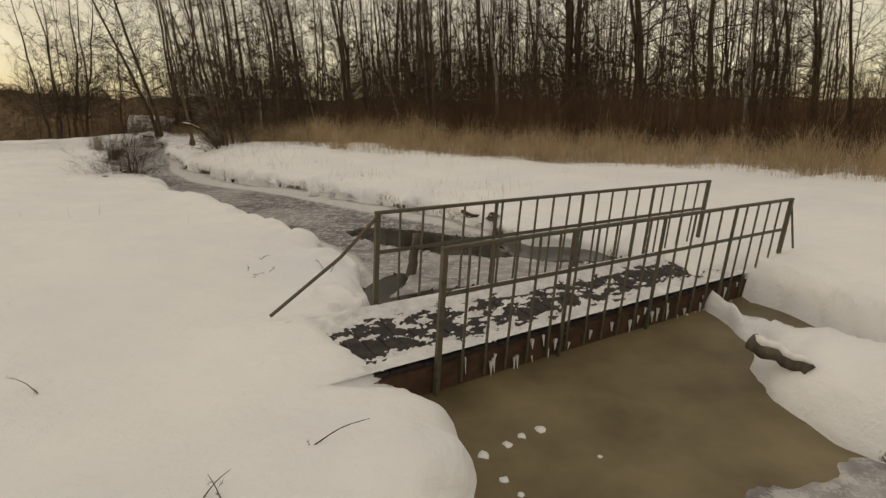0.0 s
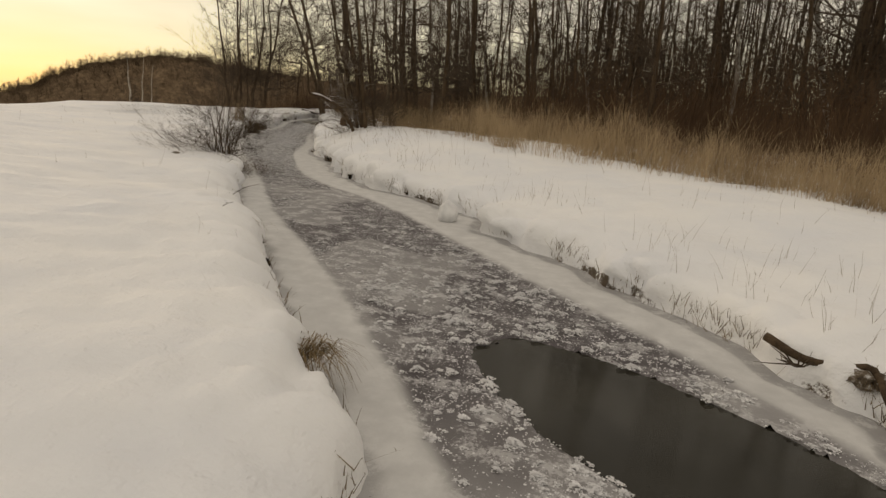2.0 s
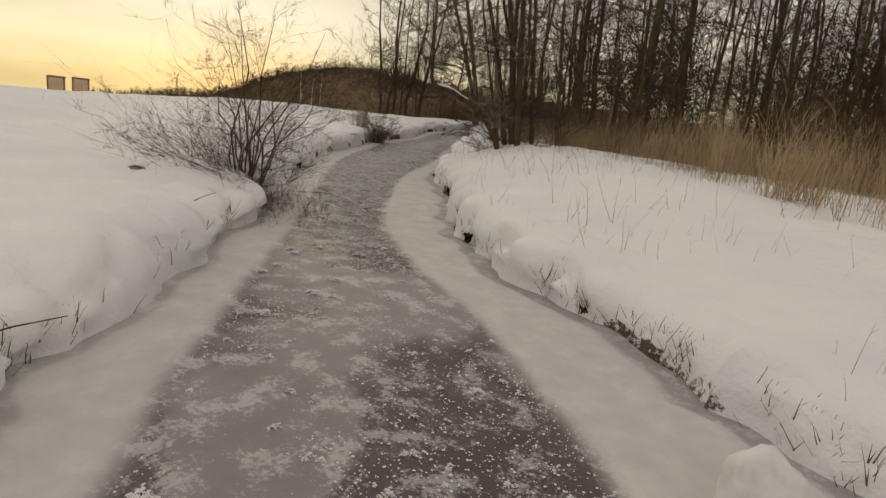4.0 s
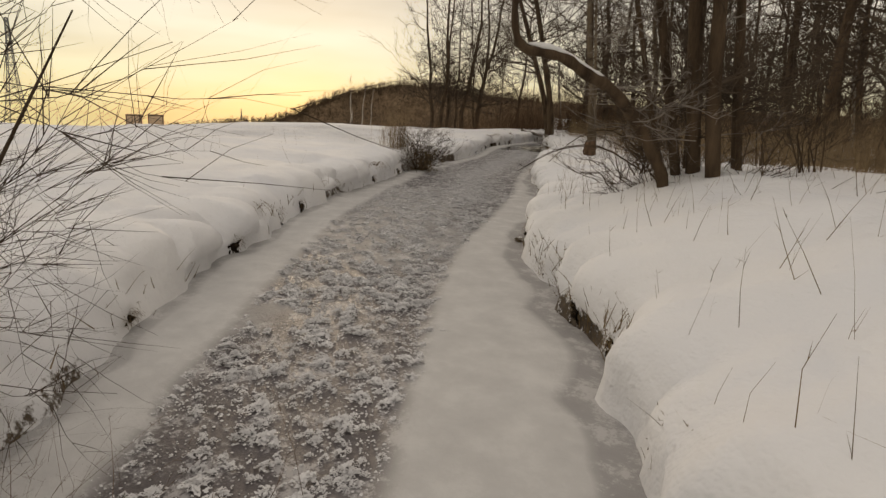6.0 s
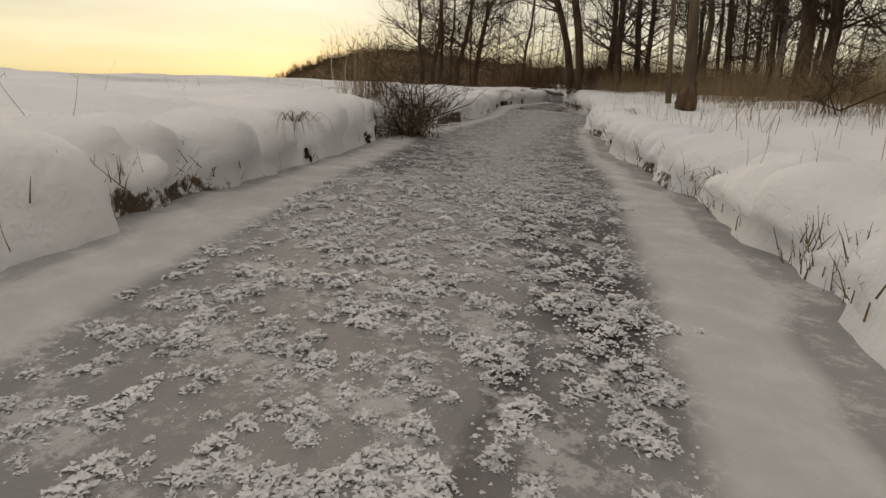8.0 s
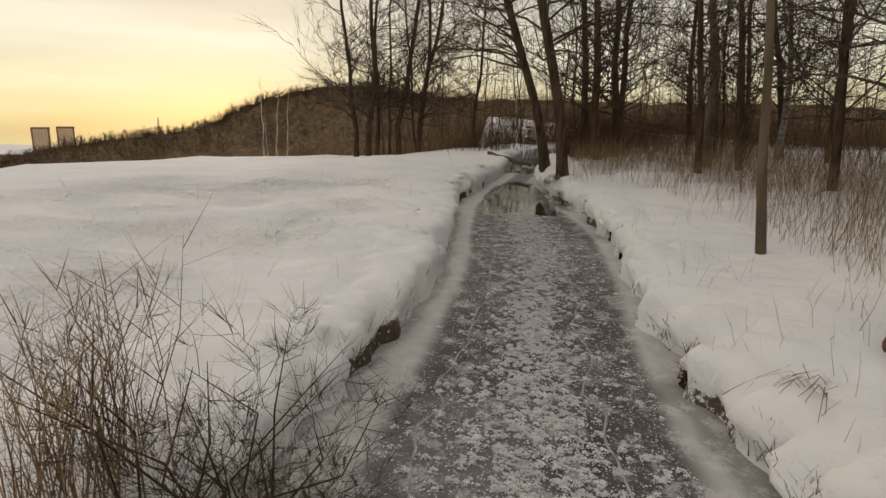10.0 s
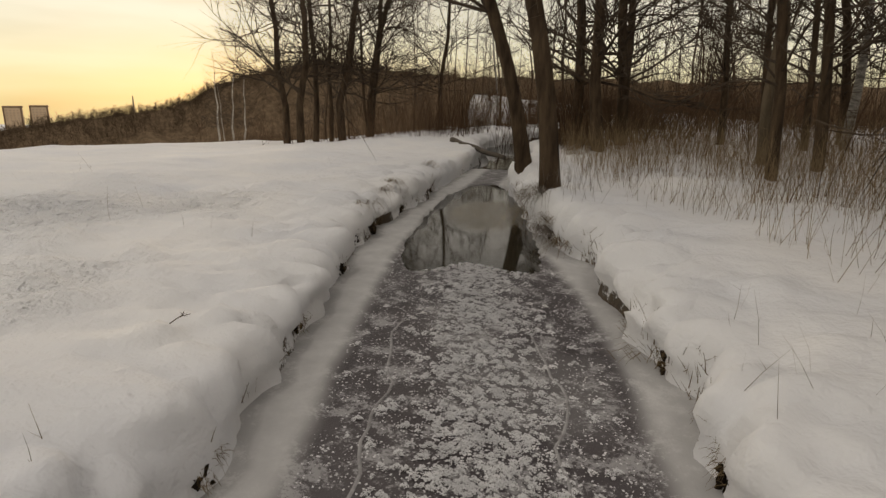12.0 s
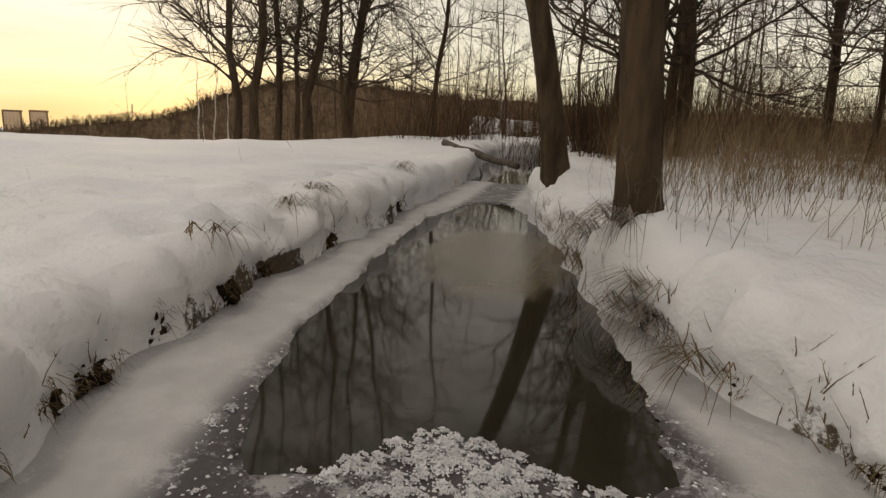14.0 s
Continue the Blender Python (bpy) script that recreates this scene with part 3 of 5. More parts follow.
def build_shelf_ice():
    """Thin grey ice that has grown over one side of the silty pool."""
    verts, cover, faces, n, m = [], [], [], 90, 50
    for i in range(n + 1):
        x = 1.3 + 3.2 * i / n
        top = float(np.interp(x, [1.3, 1.55, 1.75, 1.95, 2.3, 2.6, 2.8, 3.2, 4.5], [1.4, 2.3, 2.85, 3.1, 3.1, 3.22, 3.45, 3.3, 2.2])) + 0.07 * fbm(x * 3.3, 1.0, 5.0) + 0.03 * fbm(x * 11, 1.0, 6.0)
        for j in range(m + 1):
            y = -0.6 + (top + 0.6) * j / m
            verts.append((x, y, -0.006 - DROP + 0.004 * fbm(x * 3, y * 3, 2.0) - (0.012 if j == m else 0)))
            cover.append(max(0.0, min(0.75, 0.42 + 0.5 * fbm(x * 1.6, y * 1.6, 9.0) + 0.2 * fbm(x * 7, y * 7, 10.0))))
    for i in range(n):
        for j in range(m):
            a = i * (m + 1) + j
            faces.append((a, a + m + 1, a + m + 2, a + 1))
    ob = mesh_ob("shelf_ice", verts, faces, M_ICE, True)
    at = ob.data.attributes.new("cover", "FLOAT", "POINT")
    at.data.foreach_set("value", cover)
    return tagged(ob, "thin grey ice over the edge of the silty pool", "ice", kind="structure")


build_shelf_ice()


def build_frost():
    """Frost flowers on the ice: single crystals and tight clumps of them."""
    rg = random.Random(5)
    verts, faces = [], []

    def flake(x, y, r, up=0.0):
        base, k = len(verts), (7 if r > 0.012 else 5 if r > 0.007 else 4)
        turn, h = rg.uniform(0, 6.28), r * rg.uniform(0.12, 0.3)
        for q in range(k):
            an = turn + 2 * math.pi * (q + rg.uniform(-0.3, 0.3)) / k
            rr = r * rg.uniform(0.6, 1.3)
            verts.append((x + rr * math.cos(an), y + rr * math.sin(an), 0.003 + 0.5 * up))
        verts.append((x + rg.gauss(0, 0.15) * r, y + rg.gauss(0, 0.15) * r, 0.006 + h + up))
        for q in range(k):
            faces.append((base + q, base + (q + 1) % k, base + k))

    def puff(x, y, w):
        """A fluffy cushion of many fine crystals."""
        for _ in range(int(26 + 1500 * w)):
            an, f = rg.uniform(0, 6.28), rg.random() ** 0.6
            r = w * f * (1 + 0.25 * math.sin(3 * an + 40 * w))
            px, py, pz = x + r * math.cos(an), y + r * math.sin(an), 0.004 + 0.4 * w * (1 - f * f) * rg.uniform(0.6, 1.1)
            q, k = len(verts), w * rg.uniform(0.12, 0.26) + 0.0015
            for a in (0.0, 2.1, 4.2):
                a += an + rg.uniform(-0.7, 0.7)
                verts.append((px + k * math.cos(a), py + k * math.sin(a), max(0.003, pz + 0.6 * k * rg.uniform(-1, 1))))
            faces.append((q, q + 1, q + 2))

    n = 0.0
    while n < 150000:
        s = 4.5 + 35 * rg.random()
        i = row_of(s)
        t = rg.uniform(0.05, 0.95)
        x, y = EDGE_L[i] * (1 - t) + EDGE_R[i] * t + ALONG * rg.uniform(-0.06, 0.06)
        wid = float(np.linalg.norm(EDGE_R[i] - EDGE_L[i]))
        inner = min(t * wid - OFF_L[i] - float(margin(-1, s)), (1 - t) * wid - OFF_R[i] - float(margin(1, s)))
        strip = math.exp(-((t - 0.52) / 0.17) ** 2) * float(sstep(18, 22, s))
        dens = 0.5 + 0.3 * strip + 0.4 * fbm(x * 0.7, y * 0.7, 21.0) + 0.3 * fbm(x * 4, y * 4, 22.0)
        dens *= (1 - 0.6 * float(sstep(24, 28, s)) * (1 - strip)) * float(np.interp(s, [12, 14, 16.5, 19], [1.0, 0.6, 0.6, 1.0]))
        n += 0.5
        if inner < -0.02 or rg.random() > dens or open_water(x, y) > -0.02:
            continue
        n += 0.5
        many = float(np.interp(s, [4, 10, 13, 16, 19, 25, 28], [0.05, 0.09, 0.025, 0.025, 0.07, 0.19, 0.02]))
        if rg.random() < many + 0.2 * strip * float(sstep(24, 28, s)) + 0.02 * fbm(x * 1.1, y * 1.1, 23.0):
            w = rg.uniform(0.011, 0.025) if rg.random() < 0.72 else rg.uniform(0.026, 0.05)
            if s > 26:
                w = min(w, 0.027)
            puff(x, y, w)
            if rg.random() < 0.5:
                an = rg.uniform(0, 6.28)
                puff(x + math.cos(an) * 1.7 * w, y + math.sin(an) * 1.7 * w, w * rg.uniform(0.5, 0.9))
        else:
            flake(x, y, rg.choice((0.003, 0.004, 0.005, 0.006, 0.008)))
    ob = mesh_ob("frost_flowers", verts, faces, M_FLAKE)
    return tagged(ob, "white frost flowers scattered over the creek ice", "frost", kind="stuff")


build_frost()


# ---- footbridge ----
def build_bridge():
    root = new("footbridge")
    L, W, DECK, TOP = 5.1, 1.06, 0.26, 1.2
    ux = Vector((math.cos(radians(33)), math.sin(radians(33)), -0.012)).normalized()
    uy = Vector((-math.sin(radians(33)), math.cos(radians(33)), 0.10)).normalized()
    uz = ux.cross(uy).normalized()
    uy = uz.cross(ux)
    m = Matrix.Identity(4)
    for k, a in enumerate((ux, uy, uz)):
        m.col[k][:3] = a
    m.translation = Vector((-0.05, 4.24, -0.16))
    root.matrix_world = m
    tagged(root, "narrow steel footbridge with barred railings, snowy dark deck", "bridge")
    def settle(bm):
        """The near corner of the lower side has sunk."""
        for v in bm.verts:
            if v.co.z < 0.6:
                v.co.z -= 0.05 * max(0.0, 1 - v.co.x / L) * max(0.0, 1 - max(0.0, v.co.y) / W)
        return bm

    for y in (0.0, W):
        bm = bmesh.new()
        low = -0.12 if y == 0 else 0.0
        k = 1 if y == 0 else -1
        prof = [(0, low), (0.06 * k, low), (0.06 * k, low + 0.012), (0.012 * k, low + 0.012), (0.012 * k, 0.23), (0.06 * k, 0.23), (0.06 * k, 0.242), (0, 0.242)]
        ends = [[bm.verts.new((x, y + py, pz)) for py, pz in prof] for x in (-0.9 if y == 0 else -0.5, L + 0.1)]
        for q in range(8):
            bm.faces.new((ends[0][q], ends[0][(q + 1) % 8], ends[1][(q + 1) % 8], ends[1][q]))
        bm.faces.new(ends[0])
        bm.faces.new(ends[1][::-1])
        bmesh.ops.recalc_face_normals(bm, faces=bm.faces)
        part("side_beam", settle(bm), M_RUST, root, "rusty channel beam")
    rng = random.Random(11)
    n = 39
    for i in range(n):
        bm = bmesh.new()
        x = -0.86 + (i + 0.5) * (L + 0.89) / n
        bm_box(bm, (x, W / 2 + rng.uniform(-0.01, 0.01), 0.262 + rng.uniform(-0.004, 0.004)), ((L + 0.89) / n - 0.005, W - 0.07, 0.035), bevel=0.004)
        part("deck_plank", settle(bm), M_DECK, root)
    posts = (0, L * 0.27, L * 0.52, L * 0.77, L)
    for y in (0.0, W):
        s = 1 if y == 0 else -1
        yo = y - s * 0.03
        for x in posts:
            bm = bmesh.new()
            z0 = -0.12 if y == 0 else 0.0
            end = x in (0, L)
            bm_box(bm, (x, yo, (TOP + z0) / 2), (0.045 if end else 0.03, 0.045 if end else 0.03, TOP - z0), bevel=0.004)
            part("rail_post", settle(bm), M_STEEL, root)
        bm = bmesh.new()
        bm_box(bm, (L / 2, yo, TOP + 0.012), (L + 0.06, 0.045, 0.03), bevel=0.006)
        part("handrail", bm, M_STEEL, root)
        bm = bmesh.new()
        bm_box(bm, (L / 2, yo, 0.83), (L, 0.012, 0.038), bevel=0.003)
        part("mid_rail", bm, M_STEEL, root)
        k = 21
        for i in range(1, k):
            x = L * i / k
            if min(abs(x - p) for p in posts) < 0.06:
                continue
            bm = bmesh.new()
            bm_box(bm, (0, 0, 0), (0.017, 0.017, TOP - 0.05), pose(x, yo, (TOP + 0.05) / 2, 0, rng.uniform(-0.8, 0.8), 0))
            part("baluster", settle(bm), M_STEEL, root)
    t = Tubes()
    t.tube([(0.02, W + 0.03, TOP), (-0.35, W + 0.06, TOP - 0.38), (-0.98, W + 0.12, 0.34)], [0.016] * 3, 6)
    t.ob("end_brace", M_STEEL, root)
    t = Tubes()
    t.tube([(L, -0.03, TOP), (L + 0.28, -0.06, 0.55)], [0.014] * 2, 6)
    t.ob("end_brace", M_STEEL, root)
    # patchy trodden snow on the deck
    nx, ny = 330, 64
    verts, faces, bare = [], [], []
    for i in range(nx + 1):
        for j in range(ny + 1):
            x, y = -0.9 + (L + 0.94) * i / nx, 0.015 + (W - 0.03) * j / ny
            e = abs(y - W / 2) / (W / 2)
            f = 0.5 * fbm(x * 1.6, y * 2.6, 31.0) + 0.75 * fbm(x * 6, y * 13, 32.0, 4) + 0.45 * fbm(x * 26, y * 30, 35.0, 2) + 2.4 * max(0.0, e - 0.36 - 0.1 * fbm(x * 2, 3.0)) - 0.24 + 3.0 * max(0.0, -0.62 - x)
            verts.append((x, y, 0.277 + 0.05 * max(-0.3, min(1.0, f * 1.3)) - 0.05 * max(0.0, 1 - x / L) * (1 - y / W)))
            bare.append(f <= 0)
    for i in range(nx):
        for j in range(ny):
            a = i * (ny + 1) + j
            if not all(bare[k] for k in (a, a + 1, a + ny + 1, a + ny + 2)):
                faces.append((a, a + ny + 1, a + ny + 2, a + 1))
    mesh_ob("deck_snow", verts, faces, M_FROST, True, root)["label"] = "patches of trodden snow"
    for i in range(44):          # frozen splash on the lower edge
        x, z = rng.uniform(0.2, L), rng.uniform(-0.08, 0.22)
        t = Tubes()
        t.tube([(x, -0.014, z + 0.02), (x + rng.uniform(-0.02, 0.02), -0.024, z - rng.uniform(0.03, 0.14))], [rng.uniform(0.008, 0.022), 0.002], 5)
        t.ob("icicle", M_FROST, root)
    return root


build_bridge()


# ---- trees ----
def spline(pts, n):
    """A smooth line through the points, n steps between each two."""
    p = [Vector(q) for q in pts]
    p = [2 * p[0] - p[1], *p, 2 * p[-1] - p[-2]]
    out = []
    for i in range(1, len(p) - 2):
        for k in range(n):
            t = k / n
            out.append(0.5 * (2 * p[i] + (p[i + 1] - p[i - 1]) * t + (2 * p[i - 1] - 5 * p[i] + 4 * p[i + 1] - p[i + 2]) * t * t + (3 * p[i] - p[i - 1] - 3 * p[i + 1] + p[i + 2]) * t ** 3))
    return out + [p[-2]]


def limb(t, tw, rng, base, d, length, r, depth, lite=False):
    """A limb with side branches and twigs."""
    pts, p, dd = [base], base.copy(), d.normalized()
    n = (3 - depth) if lite else 4
    for _ in range(n):
        dd = (dd + Vector((rng.gauss(0, 0.22), rng.gauss(0, 0.22), rng.gauss(0.03, 0.2)))).normalized()
        p = p + dd * length / n
        pts.append(p.copy())
    t.tube(pts, [r * (1 - 0.8 * i / n) for i in range(n + 1)], 3, False)
    kids = (5 if lite else 6) if depth == 0 else (6 if lite else 8)
    for i in range(kids):
        q = rng.uniform(0.2, 1.0)
        k = min(n - 1, int(q * n))
        b = pts[k].lerp(pts[k + 1], q * n - k)
        side = Vector((rng.gauss(0, 1), rng.gauss(0, 1), rng.gauss(0.25, 0.6))).normalized()
        nd = (dd * 0.8 + side * 0.8).normalized()
        if depth == 0:
            limb(t, tw, rng, b, nd, length * rng.uniform(0.3, 0.55), r * 0.45, 1, lite)
        else:
            w = side.cross(nd).normalized()
            e = b + nd * length * rng.uniform(0.35, 0.85)
            wide = max(0.0024 if lite else 0.0013, min(0.007, r * 0.6)) * rng.uniform(0.7, 1.2)
            tw.blade([b, e] if lite else [b, b.lerp(e, 0.5) + side * length * 0.05, e], wide, w)


def grow(seed, height, radius, first=0.2, limbs=20, lean=(0, 0), spread=0.16, sway=0.022, lite=False, flare=1.25, ridged=False):
    rng = random.Random(seed)
    trunk, crown, tw = Tubes(), Tubes(), Tubes()
    n = 10
    pts = []
    ox = oy = 0.0
    for i in range(n + 1):
        h = height * i / n
        pts.append(Vector((ox + lean[0] * h, oy + lean[1] * h, h - (0.5 if i == 0 else 0))))
        ox += rng.gauss(0, sway * height / 3)
        oy += rng.gauss(0, sway * height / 3)
    radii = [radius * (flare if i == 0 else 1) * (1 - 0.93 * (i / n) ** 0.9) for i in range(n + 1)]
    pts.insert(1, pts[0].lerp(pts[1], 0.35 * 1.0 / 1.0 * 0.6))
    radii.insert(1, radius * (0.5 + 0.5 * flare) ** 0.6)
    if ridged:                # deeply furrowed bark
        way = spline(pts, 8)
        rad = np.interp(np.linspace(0, len(pts) - 1, len(way)), range(len(pts)), radii)
        trunk.tube(way, rad, 32)
        for k, v in enumerate(trunk.v):
            c = way[min(len(way) - 1, k // 32)]
            f = abs(fbm(v.x * 17, v.y * 17, v.z * 2.2, 2)) + 0.4 * abs(fbm(v.x * 40, v.y * 40, v.z * 6, 2))
            low = math.exp(-max(0.0, v.z + 0.1) / 0.25)
            trunk.v[k] = c + (v - c) * (1.05 - 0.2 * f + low * (0.25 + 0.3 * fbm(v.x * 6, v.y * 6, 1.0)))
    else:
        trunk.tube(pts, radii, 10)
    for k in range(limbs):
        f = first + (1 - first) * ((k + rng.random()) / limbs) ** 1.5 * 0.97
        h = f * height
        j = max(1, min(n - 1, int(f * n)))
        a, b = pts[j + 1], pts[min(j + 2, n + 1)]
        base = a.lerp(b, f * n - j) if f * n >= j else a
        an = rng.uniform(0, 2 * math.pi)
        up = rng.uniform(0.05, 0.9)
        d = Vector((math.cos(an), math.sin(an), up))
        ln = height * spread * rng.uniform(0.55, 1.15) * (1.15 - 0.7 * f)
        limb(crown, tw, rng, base, d, ln, max(0.009, radius * 0.3 * (1.1 - f)), 0, lite)
    off = len(crown.v)
    crown.v += tw.v
    crown.f += [tuple(q + off for q in f) for f in tw.f]
    return trunk, crown


def tree(x, y, seed, height, radius, bark=None, label="tall bare alder with dark ridged bark in snow", twig=None, **kw):
    root = new("tree")
    root.location = (x, y, stand(x, y) - 0.05)
    trunk, crown = grow(seed, height, radius, **kw)
    trunk.ob("trunk", bark or M_BARK, root, True)
    crown.ob("crown", twig or M_TWIG, root)
    return tagged(root, label, "tree", "bare creekside trees")


POOLSIDE = [  # x, y, seed, height, radius, lean
    (-16.86, 35.62, 1, 14, 0.118, (-0.19, -0.105)), (-18.12, 37.85, 2, 13, 0.12, (-0.3, -0.17)), (-14.61, 37.44, 3, 12, 0.075, (-0.08, -0.04)),
    (-11.38, 33.77, 13, 14, 0.15, (-0.06, -0.03)), (-11.12, 34.3, 14, 14, 0.125, (-0.03, -0.03)), (-12.24, 35.75, 15, 13, 0.08, (-0.09, -0.03)),
    (-14.02, 39.6, 16, 13, 0.09, (-0.06, -0.02)), (-17.85, 41.0, 17, 14, 0.13, (-0.06, -0.02)), (-18.84, 42.18, 18, 14, 0.13, (-0.04, 0.0)),
    (-13.4, 45.5, 19, 14, 0.11, (-0.09, -0.03)),
]
WOODSIDE = [  # x, y, seed, height, radius, lean
    (-9.7, 37.2, 20, 14, 0.12, (-0.07, -0.04)), (-15.8, 43.2, 4, 13, 0.080, (-0.07, -0.03)), (-18.6, 46.0, 5, 14, 0.13, (0, 0)),
    (-17.8, 42.5, 6, 14, 0.128, (-0.07, -0.03)), (-14.2, 42.8, 7, 13, 0.072, (-0.07, -0.03)), (-12.2, 43.5, 8, 13, 0.088, (-0.07, -0.03)),
    (-7.6, 28.4, 9, 13, 0.104, (-0.07, -0.03)), (-6.8, 30.2, 10, 14, 0.128, (-0.07, -0.03)), (-9.0, 33.6, 12, 13, 0.096, (-0.07, -0.03)),
]
for (x, y, sd, h, r, ln) in POOLSIDE + WOODSIDE:
    tree(x, y, sd, h, r, lean=ln, first=0.17 if sd < 3 else 0.09, limbs=44 if sd < 3 else 34, spread=0.2, sway=0.008 if sd < 3 else 0.018, ridged=sd < 3)
GROUP = [(-28.1, 42.2, 21, 11.5, 0.11, (-0.13, 0)), (-27.4, 42.1, 22, 12, 0.12, (-0.03, 0)), (-28.2, 43.6, 23, 12, 0.1, (0.0, 0)), (-27.6, 43.7, 28, 11, 0.07, (0.0, 0)),
         (-26.9, 43.5, 24, 12, 0.13, (0.04, 0)), (-27.4, 45.5, 25, 12, 0.13, (0.15, 0)), (-27.0, 45.0, 26, 12, 0.11, (0.06, 0)), (-25.6, 47.5, 27, 11, 0.09, (0.03, 0))]
for (x, y, sd, h, r, ln) in GROUP:
    tree(x, y, sd, h, r, lean=ln, first=0.12, limbs=30, spread=0.27)
tree(-14.78, 39.9, 41, 11, 0.125, M_BARK_LIGHT, "tall dead trunk with peeling pale bark", lean=(-0.06, -0.03), first=0.4, limbs=8, spread=0.1)
tree(-13.5, 44.2, 43, 12, 0.1, M_BIRCH, "old birch with blotched pale bark by the sedge", lean=(-0.06, -0.03), first=0.2, limbs=30, spread=0.18)
tree(-12.9, 30.65, 44, 9, 0.05, M_BARK_LIGHT, "slim pale sapling trunk beside the sedge", lean=(-0.1, -0.05), first=0.25, limbs=16, spread=0.12)
for x, y, sd, h, r, lx, bark, note in (
        (6.25, 28.9, 141, 15, 0.23, -0.03, 0, "stout dark forked alder at the reed bed's edge"), (6.75, 28.7, 142, 15, 0.2, 0.03, 0, "stout dark forked alder at the reed bed's edge"),
        (8.53, 26.04, 143, 15, 0.2, -0.05, 0, "stout dark alder behind the reeds"), (8.95, 26.4, 144, 14, 0.13, -0.12, 0, "dark alder leaning among the trees"),
        (6.5, 30.6, 145, 13, 0.12, -0.34, 1, "leaning birch with a pale lower trunk"), (2.78, 29.5, 146, 14, 0.1, -0.04, 1, "birch with a pale foot behind the reeds"),
        (2.24, 30.5, 147, 15, 0.14, -0.04, 0, "tall dark alder behind the reeds"), (-0.39, 32.6, 148, 15, 0.13, -0.03, 0, "tall dark alder behind the reeds"),
        (9.7, 24.5, 149, 12, 0.08, 0.06, 1, "slender leaning birch behind the reeds"), (10.3, 22.8, 150, 14, 0.14, -0.07, 0, "dark alder behind the reeds"),
        (7.6, 28.5, 151, 13, 0.08, 0.08, 1, "slender leaning birch behind the reeds"), (-2.6, 33.8, 152, 15, 0.13, -0.04, 0, "tall dark alder behind the reeds"),
        (-5.2, 34.5, 153, 15, 0.12, -0.06, 0, "tall dark alder behind the reeds"), (4.6, 27.4, 154, 14, 0.1, -0.05, 0, "tall dark alder behind the reeds")):
    tree(x, y, sd, h, r, M_BIRCH if bark else None, note, lean=(lx, 0), first=0.08, limbs=34, spread=0.2)

DEAD = tree(-11.95, 28.3, 42, 8, 0.075, M_BARK_LIGHT, "dead trunk with a swollen rotten foot", flare=1.7, lean=(-0.1, -0.07), first=0.35, limbs=9, spread=0.1)


def rotten_foot(root):
    """The bulging, half-decayed foot of the dead trunk."""
    bm = bmesh.new()
    bmesh.ops.create_icosphere(bm, subdivisions=4, radius=1.0)
    for v in bm.verts:
        k = 1 + 0.22 * fbm(v.co.x * 1.6, v.co.y * 1.6, v.co.z * 1.6) + 0.1 * fbm(v.co.x * 9, v.co.y * 9, v.co.z * 2.5)
        up = v.co.z
        v.co = Vector((v.co.x * 0.135 * k * (1 - 0.3 * up) - 0.05, v.co.y * 0.135 * k * (1 - 0.3 * up) - 0.03, 0.16 + up * 0.27 * k))
    part("rotten_foot", bm, M_ROT, root, "crumbling red-brown rotten wood", smooth=True)


rotten_foot(DEAD)

